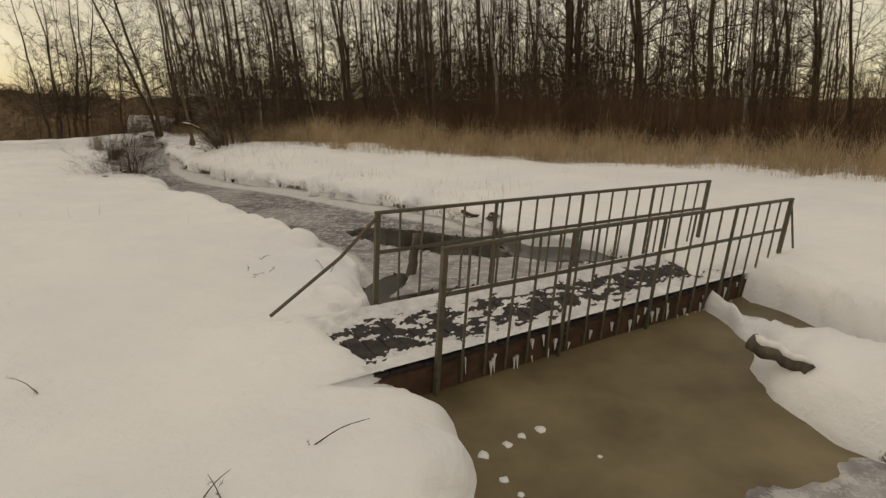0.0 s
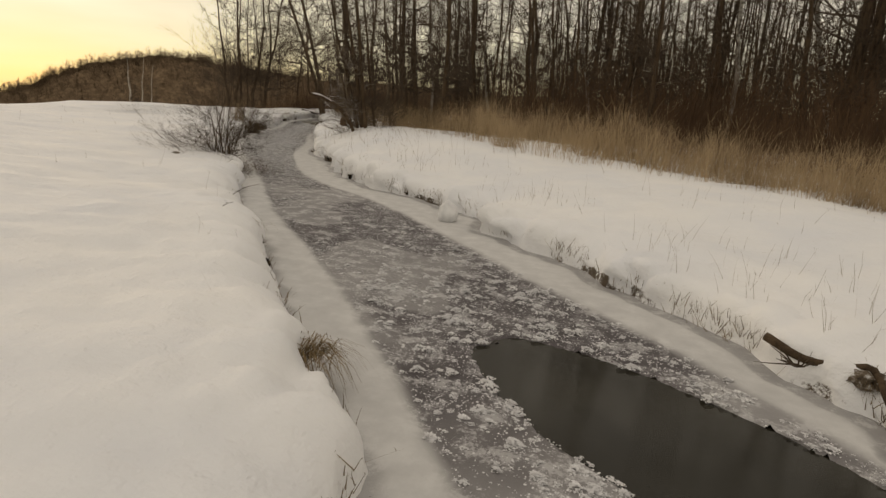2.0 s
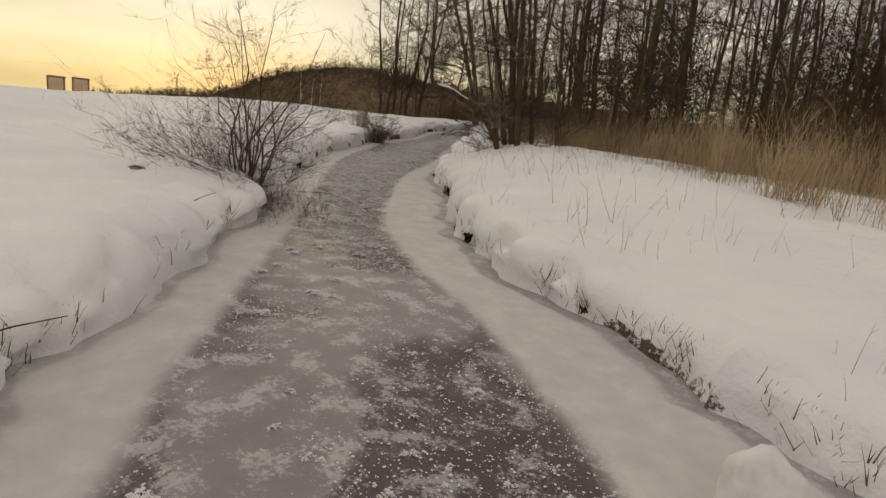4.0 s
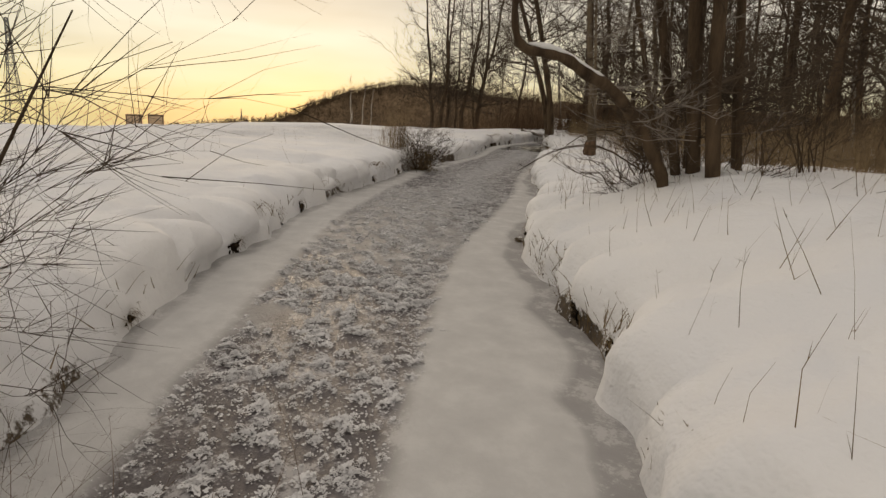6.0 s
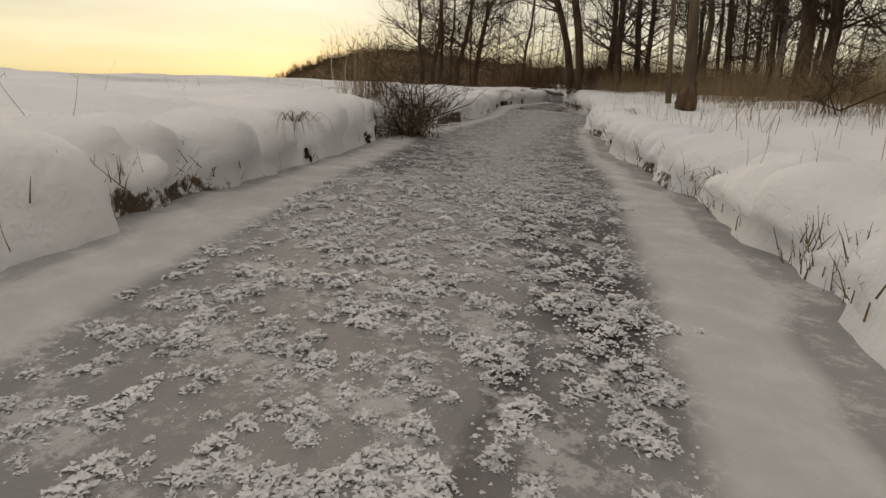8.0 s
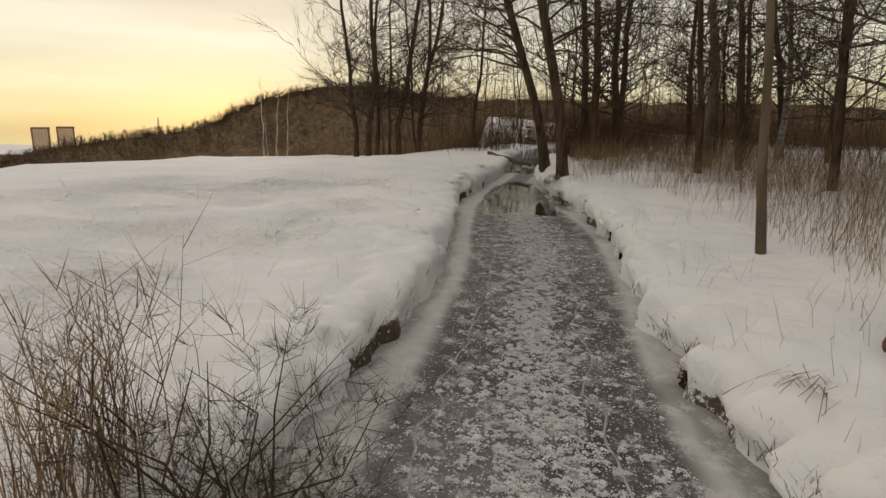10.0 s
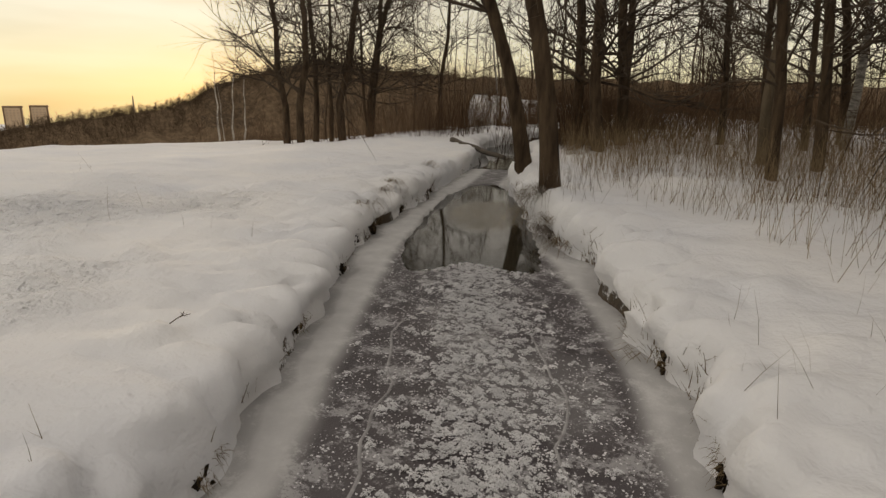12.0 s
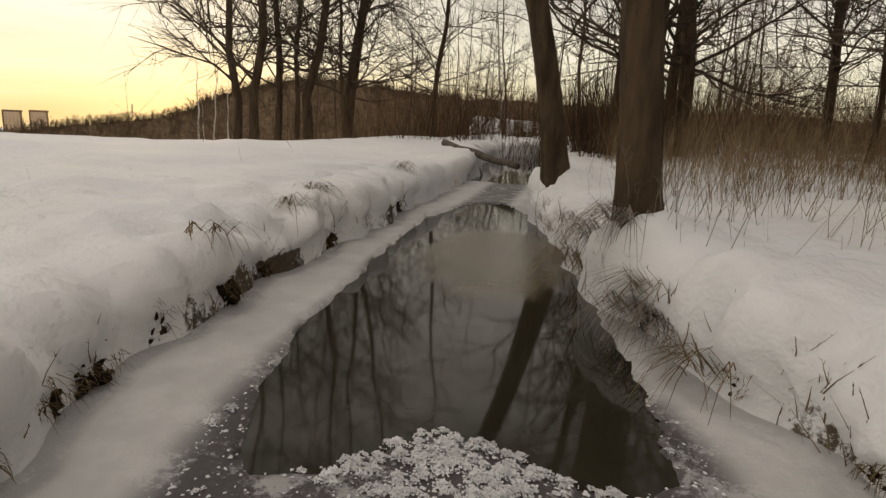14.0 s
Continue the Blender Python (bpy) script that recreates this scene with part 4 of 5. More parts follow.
# the crooked willow by the bend
def build_willow():
    root = new("willow")
    bx, by = -7.97, 20.9
    root.location = (bx, by, stand(bx, by) - 0.05)
    tagged(root, "crooked multi-stemmed willow with a snow-laden bent limb", "tree", "bare creekside trees")
    rng = random.Random(77)
    t = Tubes()
    way = spline([(0, 0, -0.2), (-0.06, -0.03, 0.12), (-0.15, -0.08, 0.3), (-0.23, -0.2, 0.48), (-0.27, -0.42, 0.63), (-0.31, -0.7, 0.75), (-0.38, -0.88, 0.81), (-0.48, -1.03, 0.9), (-0.6, -1.13, 0.93), (-0.7, -1.2, 0.95),
                  (-0.76, -1.23, 1.08), (-0.79, -1.22, 1.4), (-0.85, -1.22, 2.4)], 4)
    t.tube(way, [0.048 * (1 - 0.7 * (k / len(way)) ** 2) * (1 + 0.1 * math.sin(k * 1.9)) for k in range(len(way))], 9)
    t.ob("bent_limb", M_BARK, root, True)
    t = Tubes()
    t.tube(spline([(-0.3, -0.6, 0.745), (-0.345, -0.8, 0.815), (-0.43, -0.95, 0.885), (-0.56, -1.1, 0.96), (-0.68, -1.18, 0.985)], 3), [0.006, 0.016, 0.024, 0.026, 0.02, 0.022, 0.027, 0.03, 0.03, 0.028, 0.024, 0.016, 0.006], 8)
    t.ob("limb_snow", M_FROST, root, True)["label"] = "ridge of snow on the limb"
    crown, tw = Tubes(), Tubes()
    stems = [((0.02, 0.3), (-0.2, -0.16), 7.5, 0.045), ((0.19, 0.3), (-0.14, -0.12), 8, 0.062), ((0.3, 0.12), (-0.09, -0.07), 8, 0.06), ((0.1, 0.5), (-0.17, -0.1), 7, 0.04), ((0.36, 0.55), (-0.1, -0.08), 7, 0.045), ((-0.02, 0.16), (-0.24, -0.1), 5, 0.028)]
    for (ox, oy), (lx, ly), h, r in stems:
        t = Tubes()
        pts = [Vector((ox + lx * z + rng.gauss(0, 0.03), oy + ly * z + rng.gauss(0, 0.03), z - 0.2)) for z in np.linspace(0, h, 9)]
        t.tube(pts, [r * (1 - 0.85 * i / 8) for i in range(9)], 8)
        t.ob("stem", M_BARK, root, True)
        for k in range(42):
            f = rng.uniform(0.05, 0.95) ** 2.0
            b = pts[min(7, int(f * 8))]
            an = rng.uniform(0, 6.28) if b.z > 1.2 else rng.uniform(-0.6, 3.4)
            limb(crown, tw, rng, b, Vector((math.cos(an), math.sin(an), rng.uniform(-0.5, 0.7))), rng.uniform(0.35, 0.95), 0.009, 0)
    hoar, fine = Tubes(), Tubes()
    for k in range(55):                                    # frosted shoots hanging between the stems
        h = rng.uniform(0.35, 2.0)
        b = Vector((rng.uniform(-0.3, 0.3) - 0.2 * h, rng.uniform(-0.25, 0.5) - 0.16 * h, h))
        an = rng.uniform(0, 6.28)
        limb(hoar, fine, rng, b, Vector((math.cos(an), math.sin(an), rng.uniform(-0.4, 0.5))), rng.uniform(0.25, 0.6), 0.006, 0)
    off = len(hoar.v)
    hoar.v += fine.v
    hoar.f += [tuple(q + off for q in f) for f in fine.f]
    hoar.ob("twig_spray", M_HOAR, root)["label"] = "tangle of frosted shoots"
    for k in range(10):
        b = Vector((-0.77, -1.23, 1.15)).lerp(Vector((-0.85, -1.22, 2.4)), rng.random())
        an = rng.uniform(0, 6.28)
        limb(crown, tw, rng, b, Vector((math.cos(an), math.sin(an), 0.5)), rng.uniform(0.5, 1.2), 0.012, 0)
    off = len(crown.v)
    crown.v += tw.v
    crown.f += [tuple(q + off for q in f) for f in tw.f]
    crown.ob("crown", M_TWIG, root)
    return root


build_willow()

# forest: a few grown trees, repeated at other turns and sizes
PROTOS = []
for k in range(9):
    rr = random.Random(300 + k)
    root = new("tree")
    trunk, crown = grow(200 + k, rr.uniform(11, 15), rr.uniform(0.05, 0.095), first=rr.uniform(0.06, 0.2), limbs=38, lite=True, spread=rr.uniform(0.15, 0.23), lean=(rr.gauss(0, 0.03), rr.gauss(0, 0.03)))
    bark = M_BIRCH if k == 8 else M_BARK
    trunk.ob("trunk", bark, root, True)
    crown.ob("crown", M_TWIG, root)
    tagged(root, "slender pale birch among the dark trees" if k == 8 else "tall slender bare tree of the creekside wood", "tree", "trees of the wood")
    PROTOS.append(root)


def forest_spot(rng):
    s = rng.uniform(-9, 76) if rng.random() < 0.5 else rng.uniform(27, 43)
    d = rng.uniform(0, 6.2) ** 2
    near = float(np.interp(s, [-9, 5, 14, 18, 22, 27, 34, 40, 48, 60], [14, 13, 11, 7.5, 6.5, 6.5, 6.5, 7.0, 3.0, 1.5]))
    side = 1
    if s > 50 and rng.random() < 0.4:
        side, near = -1, 1.5
        if d > 9 + (s - 50) * 0.6:
            return None
    if d < near or (46 < s < 60 and d < 34 and rng.random() < 0.6) or (s < 17 and d < 24 and rng.random() < 0.35):
        return None
    i = row_of(s)
    x, y = place(side, i, d)
    return x, y, ground_z(side, i, d, x, y), d


def edge_spot(rng):
    """The wood's end beyond the reeds and the bridge."""
    s, d = rng.uniform(3, 16), rng.uniform(14, 34)
    i = row_of(s)
    x, y = place(1, i, d)
    return x, y, ground_z(1, i, d, x, y), d


def station_along(x, y):
    return x * ALONG[0] + y * ALONG[1]


rng = random.Random(9)
spots = []
used = 0
while len(spots) < 200:
    sp = forest_spot(rng) if len(spots) < 158 else edge_spot(rng)
    if sp is None or any((sp[0] - a) ** 2 + (sp[1] - b) ** 2 < 1.1 for a, b, _, _ in spots):
        continue
    spots.append(sp)
for k, (x, y, z, d) in enumerate(spots):
    pr = PROTOS[rng.randrange(8) if rng.random() > 0.06 else 8]
    sc = rng.uniform(0.75, 1.1)
    m = pose(x, y, z - 0.1, rng.gauss(1.5, 2), rng.gauss(-4 if station_along(x, y) > 12 else -6, 2.5), 0) @ pose(0, 0, 0, 0, 0, rng.uniform(0, 360)) @ Matrix.Diagonal((sc, sc, sc, 1))
    if used < len(PROTOS) and not any(p.location.length > 0 for p in [PROTOS[used]]):
        PROTOS[used].matrix_basis = m
        used += 1
        continue
    ob = copy_thing(pr, m)
    ob.matrix_basis = m


def woods(name, label, spots, hmin, hmax, twigs, seed, material, wid=0.05, bw=0.012, fan=1.0):
    """Distant trees joined into one."""
    rg = random.Random(seed)
    t = Tubes()
    for x, y, z in spots:
        h = rg.uniform(hmin, hmax)
        lx, ly = rg.gauss(0, 0.03), rg.gauss(0, 0.03)
        top = Vector((x + lx * h, y + ly * h, z + h))
        b = Vector((x, y, z - 0.3))
        t.tube([b, b.lerp(top, 0.5) + Vector((rg.gauss(0, 0.1), rg.gauss(0, 0.1), 0)), top], [wid * h / 8, wid * h / 11, 0.01], 4, False)
        for _ in range(twigs):
            f = rg.uniform(0.15, 1)
            p = b.lerp(top, f)
            an = rg.uniform(0, 6.28)
            ln = fan * h * rg.uniform(0.06, 0.2) * (1.2 - f)
            e = p + Vector((math.cos(an) * ln, math.sin(an) * ln, ln * rg.uniform(0.3, 1.3)))
            mid = p.lerp(e, 0.5) + Vector((0, 0, -0.06 * ln))
            t.blade([p, mid, e], bw * h / 8, Vector((-math.sin(an), math.cos(an), 0.4)).normalized())
            if rg.random() < 0.6:
                e2 = mid + Vector((rg.gauss(0, ln * 0.4), rg.gauss(0, ln * 0.4), ln * 0.5))
                t.blade([mid, e2], 0.75 * bw * h / 8, Vector((-math.sin(an), math.cos(an), 0.4)).normalized())
    ob = t.ob(name, material)
    return tagged(ob, label, "woods", kind="stuff")


far = []
rng = random.Random(19)
while len(far) < 230:
    s, d = rng.uniform(-11, 77), rng.uniform(30, 90)
    i = row_of(s)
    x, y = place(1, i, d)
    if 26 < s < 62 and rng.random() < 0.6:
        continue
    if rng.random() < 0.22:
        x, y = -30 + rng.gauss(0, 12), 78 + rng.uniform(0, 40)
        i, d = station(x, y)[1:]
    far.append((x, y, -0.045 * max(0, d - 14) + 0.5 if d > 14 else 0.5))
while len(far) < 400:
    s, d = rng.uniform(22, 50), rng.uniform(11, 60)
    x, y = place(1, row_of(s), d)
    far.append((x, y, ground_z(1, row_of(s), d, x, y)))
woods("far_woods", "dense bare woodland beyond the creek", far, 9, 15, 24, 4, M_TWIG, 0.04, 0.019)


def brush(name, label, fn, count, seed, hmin, hmax, material, w=0.006, bend=0.25, kids=3, uneven=0.0):
    rg = random.Random(seed)
    t = Tubes()
    n = 0
    while n < count:
        sp = fn(rg)
        if sp is None:
            continue
        n += 1
        x, y, z = sp
        h = rg.uniform(hmin, hmax) * (1 + uneven * fbm(x * 0.7, y * 0.7, 50.0))
        an = rg.uniform(0, 6.28)
        top = Vector((x + rg.gauss(0, bend) * h, y + rg.gauss(0, bend) * h, z + h))
        b = Vector((x, y, z - 0.05))
        mid = b.lerp(top, 0.5) + Vector((rg.gauss(0, 0.05) * h, rg.gauss(0, 0.05) * h, 0.06 * h))
        side = Vector((math.cos(an), math.sin(an), 0))
        t.blade([b, mid, top], w, side)
        for _ in range(kids):
            p = b.lerp(mid, rg.random()) if rg.random() < 0.4 else mid.lerp(top, rg.random())
            e = p + Vector((rg.gauss(0, 0.2), rg.gauss(0, 0.2), rg.uniform(0.05, 0.35))) * h * 0.7
            t.blade([p, e], w * 0.7, side)
    ob = t.ob(name, material)
    return tagged(ob, label, "undergrowth", kind="stuff")



def wood_floor(rg):
    s = rg.uniform(-9, 75) if rg.random() < 0.6 else rg.uniform(2, 34)
    near = float(np.interp(s, [-9, 5, 14, 18, 22, 27, 34, 40, 60], [12.5, 12, 9.5, 7.5, 5.5, 4.8, 4.2, 2.5, 1.0]))
    d = near + abs(rg.gauss(0, 1)) * (6 if s < 20 else 9)
    side = 1
    if s > 50 and rg.random() < 0.4:
        side, d = -1, 0.5 + abs(rg.gauss(0, 1)) * 0.28 * (s - 47)
    i = row_of(s)
    x, y = place(side, i, d)
    if side > 0 and 24 < s < 46 and d < near + 6 and rg.random() < 0.55 + 0.4 * (1 - (d - near) / 6):
        return None
    return x, y, ground_z(side, i, d, x, y)


brush("thicket", "dense brown winter thicket under the trees", wood_floor, 36000, 6, 0.5, 2.3, M_BRUSH, 0.0055, 0.32, 3, 0.7)


def reed_bed(rg):
    s = rg.uniform(2.5, 23)
    lo = float(np.interp(s, [1, 5, 8, 11, 13, 15, 18, 23], [10.5, 9.6, 8.0, 6.2, 5.5, 4.6, 3.8, 3.4]))
    d = lo + abs(rg.gauss(0, 1)) * 2.2 - 0.4
    i = row_of(s)
    x, y = place(1, i, d)
    if d < lo + 1.6 * fbm(x * 0.6, y * 0.6, 40.0) + 0.6 and rg.random() < 0.88:
        return None
    return x, y, ground_z(1, i, d, x, y)


brush("reed_bed", "belt of dry golden reeds in the snow", reed_bed, 21000, 7, 0.22, 0.8, M_REED, 0.004, 0.26, 2, 1.0)


def sedge_belt(rg):
    s = rg.uniform(20, 46)
    lo = float(np.interp(s, [20, 24, 28, 34, 40, 46], [2.8, 2.2, 1.8, 1.5, 1.0, 0.6]))
    d = lo + abs(rg.gauss(0, 1)) * 3.0
    i = row_of(s)
    x, y = place(1, i, d)
    if rg.random() > 0.25 + 0.12 * (d - lo) + 0.5 * fbm(x * 0.8, y * 0.8, 41.0):
        return None
    return x, y, ground_z(1, i, d, x, y)


brush("sedge_belt", "sparse straw-coloured sedge standing in the snow", sedge_belt, 20000, 17, 0.15, 0.75, M_SEDGE, 0.0026, 0.28, 2, 0.6)


def creek_head(rg):
    s = rg.uniform(45, 76)
    side = rg.choice((-1, 1)) if s > 48 else 1
    d = 0.3 + abs(rg.gauss(0, 1)) * float(np.interp(s, [45, 50, 60], [0.8, 3.0, 9.0]))
    i = row_of(s)
    if s > 50 and rg.random() < 0.3:
        f = rg.random()
        x, y = EDGE_L[i] * (1 - f) + EDGE_R[i] * f
        return x, y, 0.0
    x, y = place(side, i, d)
    return x, y, ground_z(side, i, d, x, y)


brush("far_thicket", "brown thicket closing the head of the creek", creek_head, 9000, 27, 0.5, 1.7, M_BRUSH, 0.007, 0.3, 3, 0.6)


def bank_stalks(rg):
    s = rg.uniform(8, 42)
    side = 1 if rg.random() < 0.8 else -1
    d = 0.15 + abs(rg.gauss(0, 1)) * (1.8 if side > 0 else 3.0)
    i = row_of(s)
    x, y = place(side, i, d)
    if fbm(x * 0.7, y * 0.7, 44.0) < (0.0 if side > 0 else 0.15):
        return None
    return x, y, ground_z(side, i, d, x, y)


brush("dry_stalks", "thin dead weed stalks poking through the snow", bank_stalks, 1000, 8, 0.06, 0.3, M_GRASS, 0.0018, 0.35, 1)


def bank_foot(rg):
    s = rg.uniform(7, 42)
    side = rg.choice((-1, 1))
    if lobes(s, 3.1 if side < 0 else 8.7) + 0.12 * fbm(s * 1.3, side * 2.0, 3.0) < 0.02 and rg.random() < 0.9:
        return None
    d = rg.uniform(0.0, 0.2)
    i = row_of(s)
    x, y = place(side, i, d)
    return x, y, rg.uniform(0.0, 0.7) * max(0.02, ground_z(side, i, 0.25, x, y))


brush("bank_tufts", "dark frosted grass and roots under the snow lip", bank_foot, 7000, 9, 0.02, 0.09, M_GRASS, 0.0035, 0.8, 2)


# ---- shrubs by the water ----
def shrub(x, y, z, seed, stems, h, spread, label, leaves=0, thick=1.0, kids=5, low=0):
    root = new("shrub")
    root.location = (x, y, z)
    rg = random.Random(seed)
    crown, tw = Tubes(), Tubes()
    lv = Tubes()
    for k in range(stems):
        an = rg.uniform(0, 6.28)
        out = spread * rg.random() ** 0.6
        hh = h * rg.uniform(0.55, 1.0)
        b = Vector((rg.gauss(0, 0.07), rg.gauss(0, 0.07), -0.05))
        if k < low:          # low boughs bent down over the ice
            hh, out = h * rg.uniform(0.06, 0.3), spread * rg.uniform(0.6, 1.05)
            an = rg.uniform(-2.8, 0.1)
        p1 = b + Vector((math.cos(an) * out * 0.22 + rg.gauss(0, 0.07), math.sin(an) * out * 0.22 + rg.gauss(0, 0.07), hh * 0.38))
        p2 = b + Vector((math.cos(an) * out * 0.5 + rg.gauss(0, 0.1), math.sin(an) * out * 0.5 + rg.gauss(0, 0.1), hh * 0.7))
        p3 = b + Vector((math.cos(an) * out, math.sin(an) * out, hh))
        t = Tubes()
        t.tube([b, p1, p2, p3], [0.016 * thick, 0.012 * thick, 0.008 * thick, 0.003 * thick], 5, False)
        t.ob("stem", M_BARK, root)
        for _ in range(kids):
            f = rg.uniform(0.15, 0.95)
            p = (b.lerp(p1, f * 3) if f < 0.333 else p1.lerp(p2, f * 3 - 1) if f < 0.666 else p2.lerp(p3, f * 3 - 2))
            dv = Vector((math.cos(an) + rg.gauss(0, 0.9), math.sin(an) + rg.gauss(0, 0.9), rg.uniform(-0.1, 1.1)))
            limb(crown, tw, rg, p, dv, rg.uniform(0.25, 0.75) * max(h, 1.0) / 1.6, 0.004 * thick, 0)
            if leaves and p.z < 0.4 * h:
                for _ in range(leaves):
                    q = p + Vector((rg.gauss(0, 0.09), rg.gauss(0, 0.09), rg.gauss(-0.02, 0.06)))
                    a2 = rg.uniform(0, 6.28)
                    lv.blade([q, q + Vector((math.cos(a2) * 0.015, math.sin(a2) * 0.015, -0.02)), q + Vector((math.cos(a2) * 0.02, math.sin(a2) * 0.02, -0.045))], 0.008, Vector((-math.sin(a2), math.cos(a2), 0.2)))
    off = len(crown.v)
    crown.v += tw.v
    crown.f += [tuple(q + off for q in f) for f in tw.f]
    crown.ob("crown", M_TWIG, root)
    if leaves:
        lv.ob("foliage", M_GRASS, root)["label"] = "sparse withered leaves"
    return tagged(root, label, "shrub")


shrub(-8.6, 16.05, 0.03, 51, 25, 2.1, 0.92, "bare many-stemmed shrub at the water's edge", 0, 0.75, 7, 9)
shrub(-14.2, 25.2, 0.06, 52, 40, 1.02, 0.85, "low tangled shrub with withered leaves over the ice", 9, 0.5, 4, 12)


def shrub_weeds(rg):
    """Pale dry weeds on the bank beside the low shrub."""
    x, y = -14.72 + rg.gauss(0, 0.14), 24.98 + rg.gauss(0, 0.2)
    return x, y, stand(x, y)


brush("bank_weeds", "pale dry weeds standing beside the low shrub", shrub_weeds, 130, 57, 0.35, 0.85, M_SEDGE, 0.0035, 0.14, 7, 0.3)


def trunk_weeds(rg):
    """Frosted weeds round the foot of the old tree above the pool."""
    an, r = rg.uniform(0, 6.28), 0.12 + abs(rg.gauss(0, 0.3))
    x, y = -16.8 + r * math.cos(an), 35.7 + r * math.sin(an)
    return x, y, stand(x, y)


brush("frosted_weeds", "frosted weeds round the foot of an old tree", trunk_weeds, 90, 59, 0.15, 0.5, M_HOAR, 0.0024, 0.25, 5, 0.3)


def bank_weeds(rg):
    s = rg.uniform(16, 31)
    d = 0.3 + abs(rg.gauss(0, 1)) * 2.2
    i = row_of(s)
    x, y = place(1, i, d)
    if fbm(x * 0.6, y * 0.6, 47.0) < -0.05:
        return None
    return x, y, ground_z(1, i, d, x, y)


brush("weed_stalks", "dry leaning weed stalks on the creek bank", bank_weeds, 300, 58, 0.1, 0.42, M_GRASS, 0.0024, 0.35, 2, 0.5)


# ---- distance ----
M_HILLTREE = simple("far_twigs", (0.09, 0.063, 0.04), (0.19, 0.135, 0.09), 0.3, 1.0, 0.0)


def build_hill():
    az = np.radians(np.concatenate([np.linspace(86, 30, 113), np.linspace(29.5, -75, 90)]))
    el = np.interp(np.degrees(az), [-75, 0, 20, 33, 39, 41.5, 44, 47, 50, 52, 53.3, 55, 58, 61, 65, 68, 71, 86], [1.0, 1.2, 1.3, 1.5, 2.0, 2.2, 2.0, 1.4, 0.6, -0.3, -1.3, -1.9, -2.3, -2.8, -3.4, -4.2, -4.9, -5.6])
    verts, faces = [], []
    prof = [(0.80, -0.2), (0.86, 0.35), (0.92, 0.7), (0.97, 0.92), (1.0, 1.0), (1.08, 0.9), (1.3, -0.3)]
    R = 270.0
    for k, (a, e) in enumerate(zip(az, el)):
        top = 1.5 + R * math.tan(math.radians(e))
        low = -22.0
        for f, h in prof:
            r = R * f
            x, y = -12 - math.sin(a) * r, 26 + math.cos(a) * r
            z = low + (top - low) * h + (1.6 * fbm(x * 0.09, y * 0.09, 3.0) + 0.9 * fbm(x * 0.4, y * 0.4, 6.0)) * (1 if h > 0 else 0)
            verts.append((x, y, z))
    w = len(prof)
    for k in range(len(az) - 1):
        for j in range(w - 1):
            a = k * w + j
            faces.append((a, a + 1, a + w + 1, a + w))
    ob = mesh_ob("wooded_hill", verts, faces, M_HILL, True)
    tagged(ob, "low brown wooded hills on the horizon", "hill", kind="structure")
    rg = random.Random(61)
    sp = []
    for _ in range(4000):
        k = rg.randrange(24, 120)
        j = rg.choice((1, 2, 3, 3))
        up = rg.random()
        v = [p + (q - p) * up for p, q in zip(verts[k * w + j], verts[k * w + j + 1])]
        v2 = [p + (q - p) * up for p, q in zip(verts[(k + 1) * w + j], verts[(k + 1) * w + j + 1])]
        f = rg.random()
        sp.append((v[0] + (v2[0] - v[0]) * f, v[1] + (v2[1] - v[1]) * f, v[2] + (v2[2] - v[2]) * f - 2.0))
    woods("hill_trees", "bare trees along the distant hill", sp, 2.8, 6.0, 12, 62, M_HILLTREE, 0.06, 0.12, 3.6)


build_hill()


def build_tower(x, y, z, face, label):
    root = new("apartment_tower")
    root.matrix_world = pose(x, y, z, 0, 0, face)
    w, dp, h = 18, 14, 36
    bm = bmesh.new()
    bm_box(bm, (0, 0, h / 2), (w, dp, h))
    part("wall", bm, M_FACADE, root)
    bm = bmesh.new()
    bm_box(bm, (0, 0, h + 1.0), (w + 1.2, dp + 1.2, 2.0))
    part("roof", bm, M_FRAME_DARK, root)
    for sx in (-1, 1):
        bm = bmesh.new()
        bm_box(bm, (sx * (w / 2 - 0.2), -dp / 2 - 0.3, h / 2), (1.6, 1.2, h))
        part("corner_bay", bm, M_FRAME_DARK, root)
    for k in range(11):
        for c in range(5):
            bm = bmesh.new()
            bm_box(bm, (-w / 2 + 3.2 + c * 3.7, -dp / 2 - 0.04, 2.5 + k * 3.05), (1.7, 0.16, 1.4))
            part("window", bm, M_FRAME_WIN, root)
    return tagged(root, label, "building", "apartment towers")


M_FRAME_WIN = simple("window_glass_dull", (0.34, 0.25, 0.17), (0.44, 0.33, 0.23), 0.1, 0.4, 0.4)
build_tower(-824, 407, -65, 60, "tall pale apartment tower on the horizon")
build_tower(-838, 384, -66, 60, "tall pale apartment tower on the horizon")


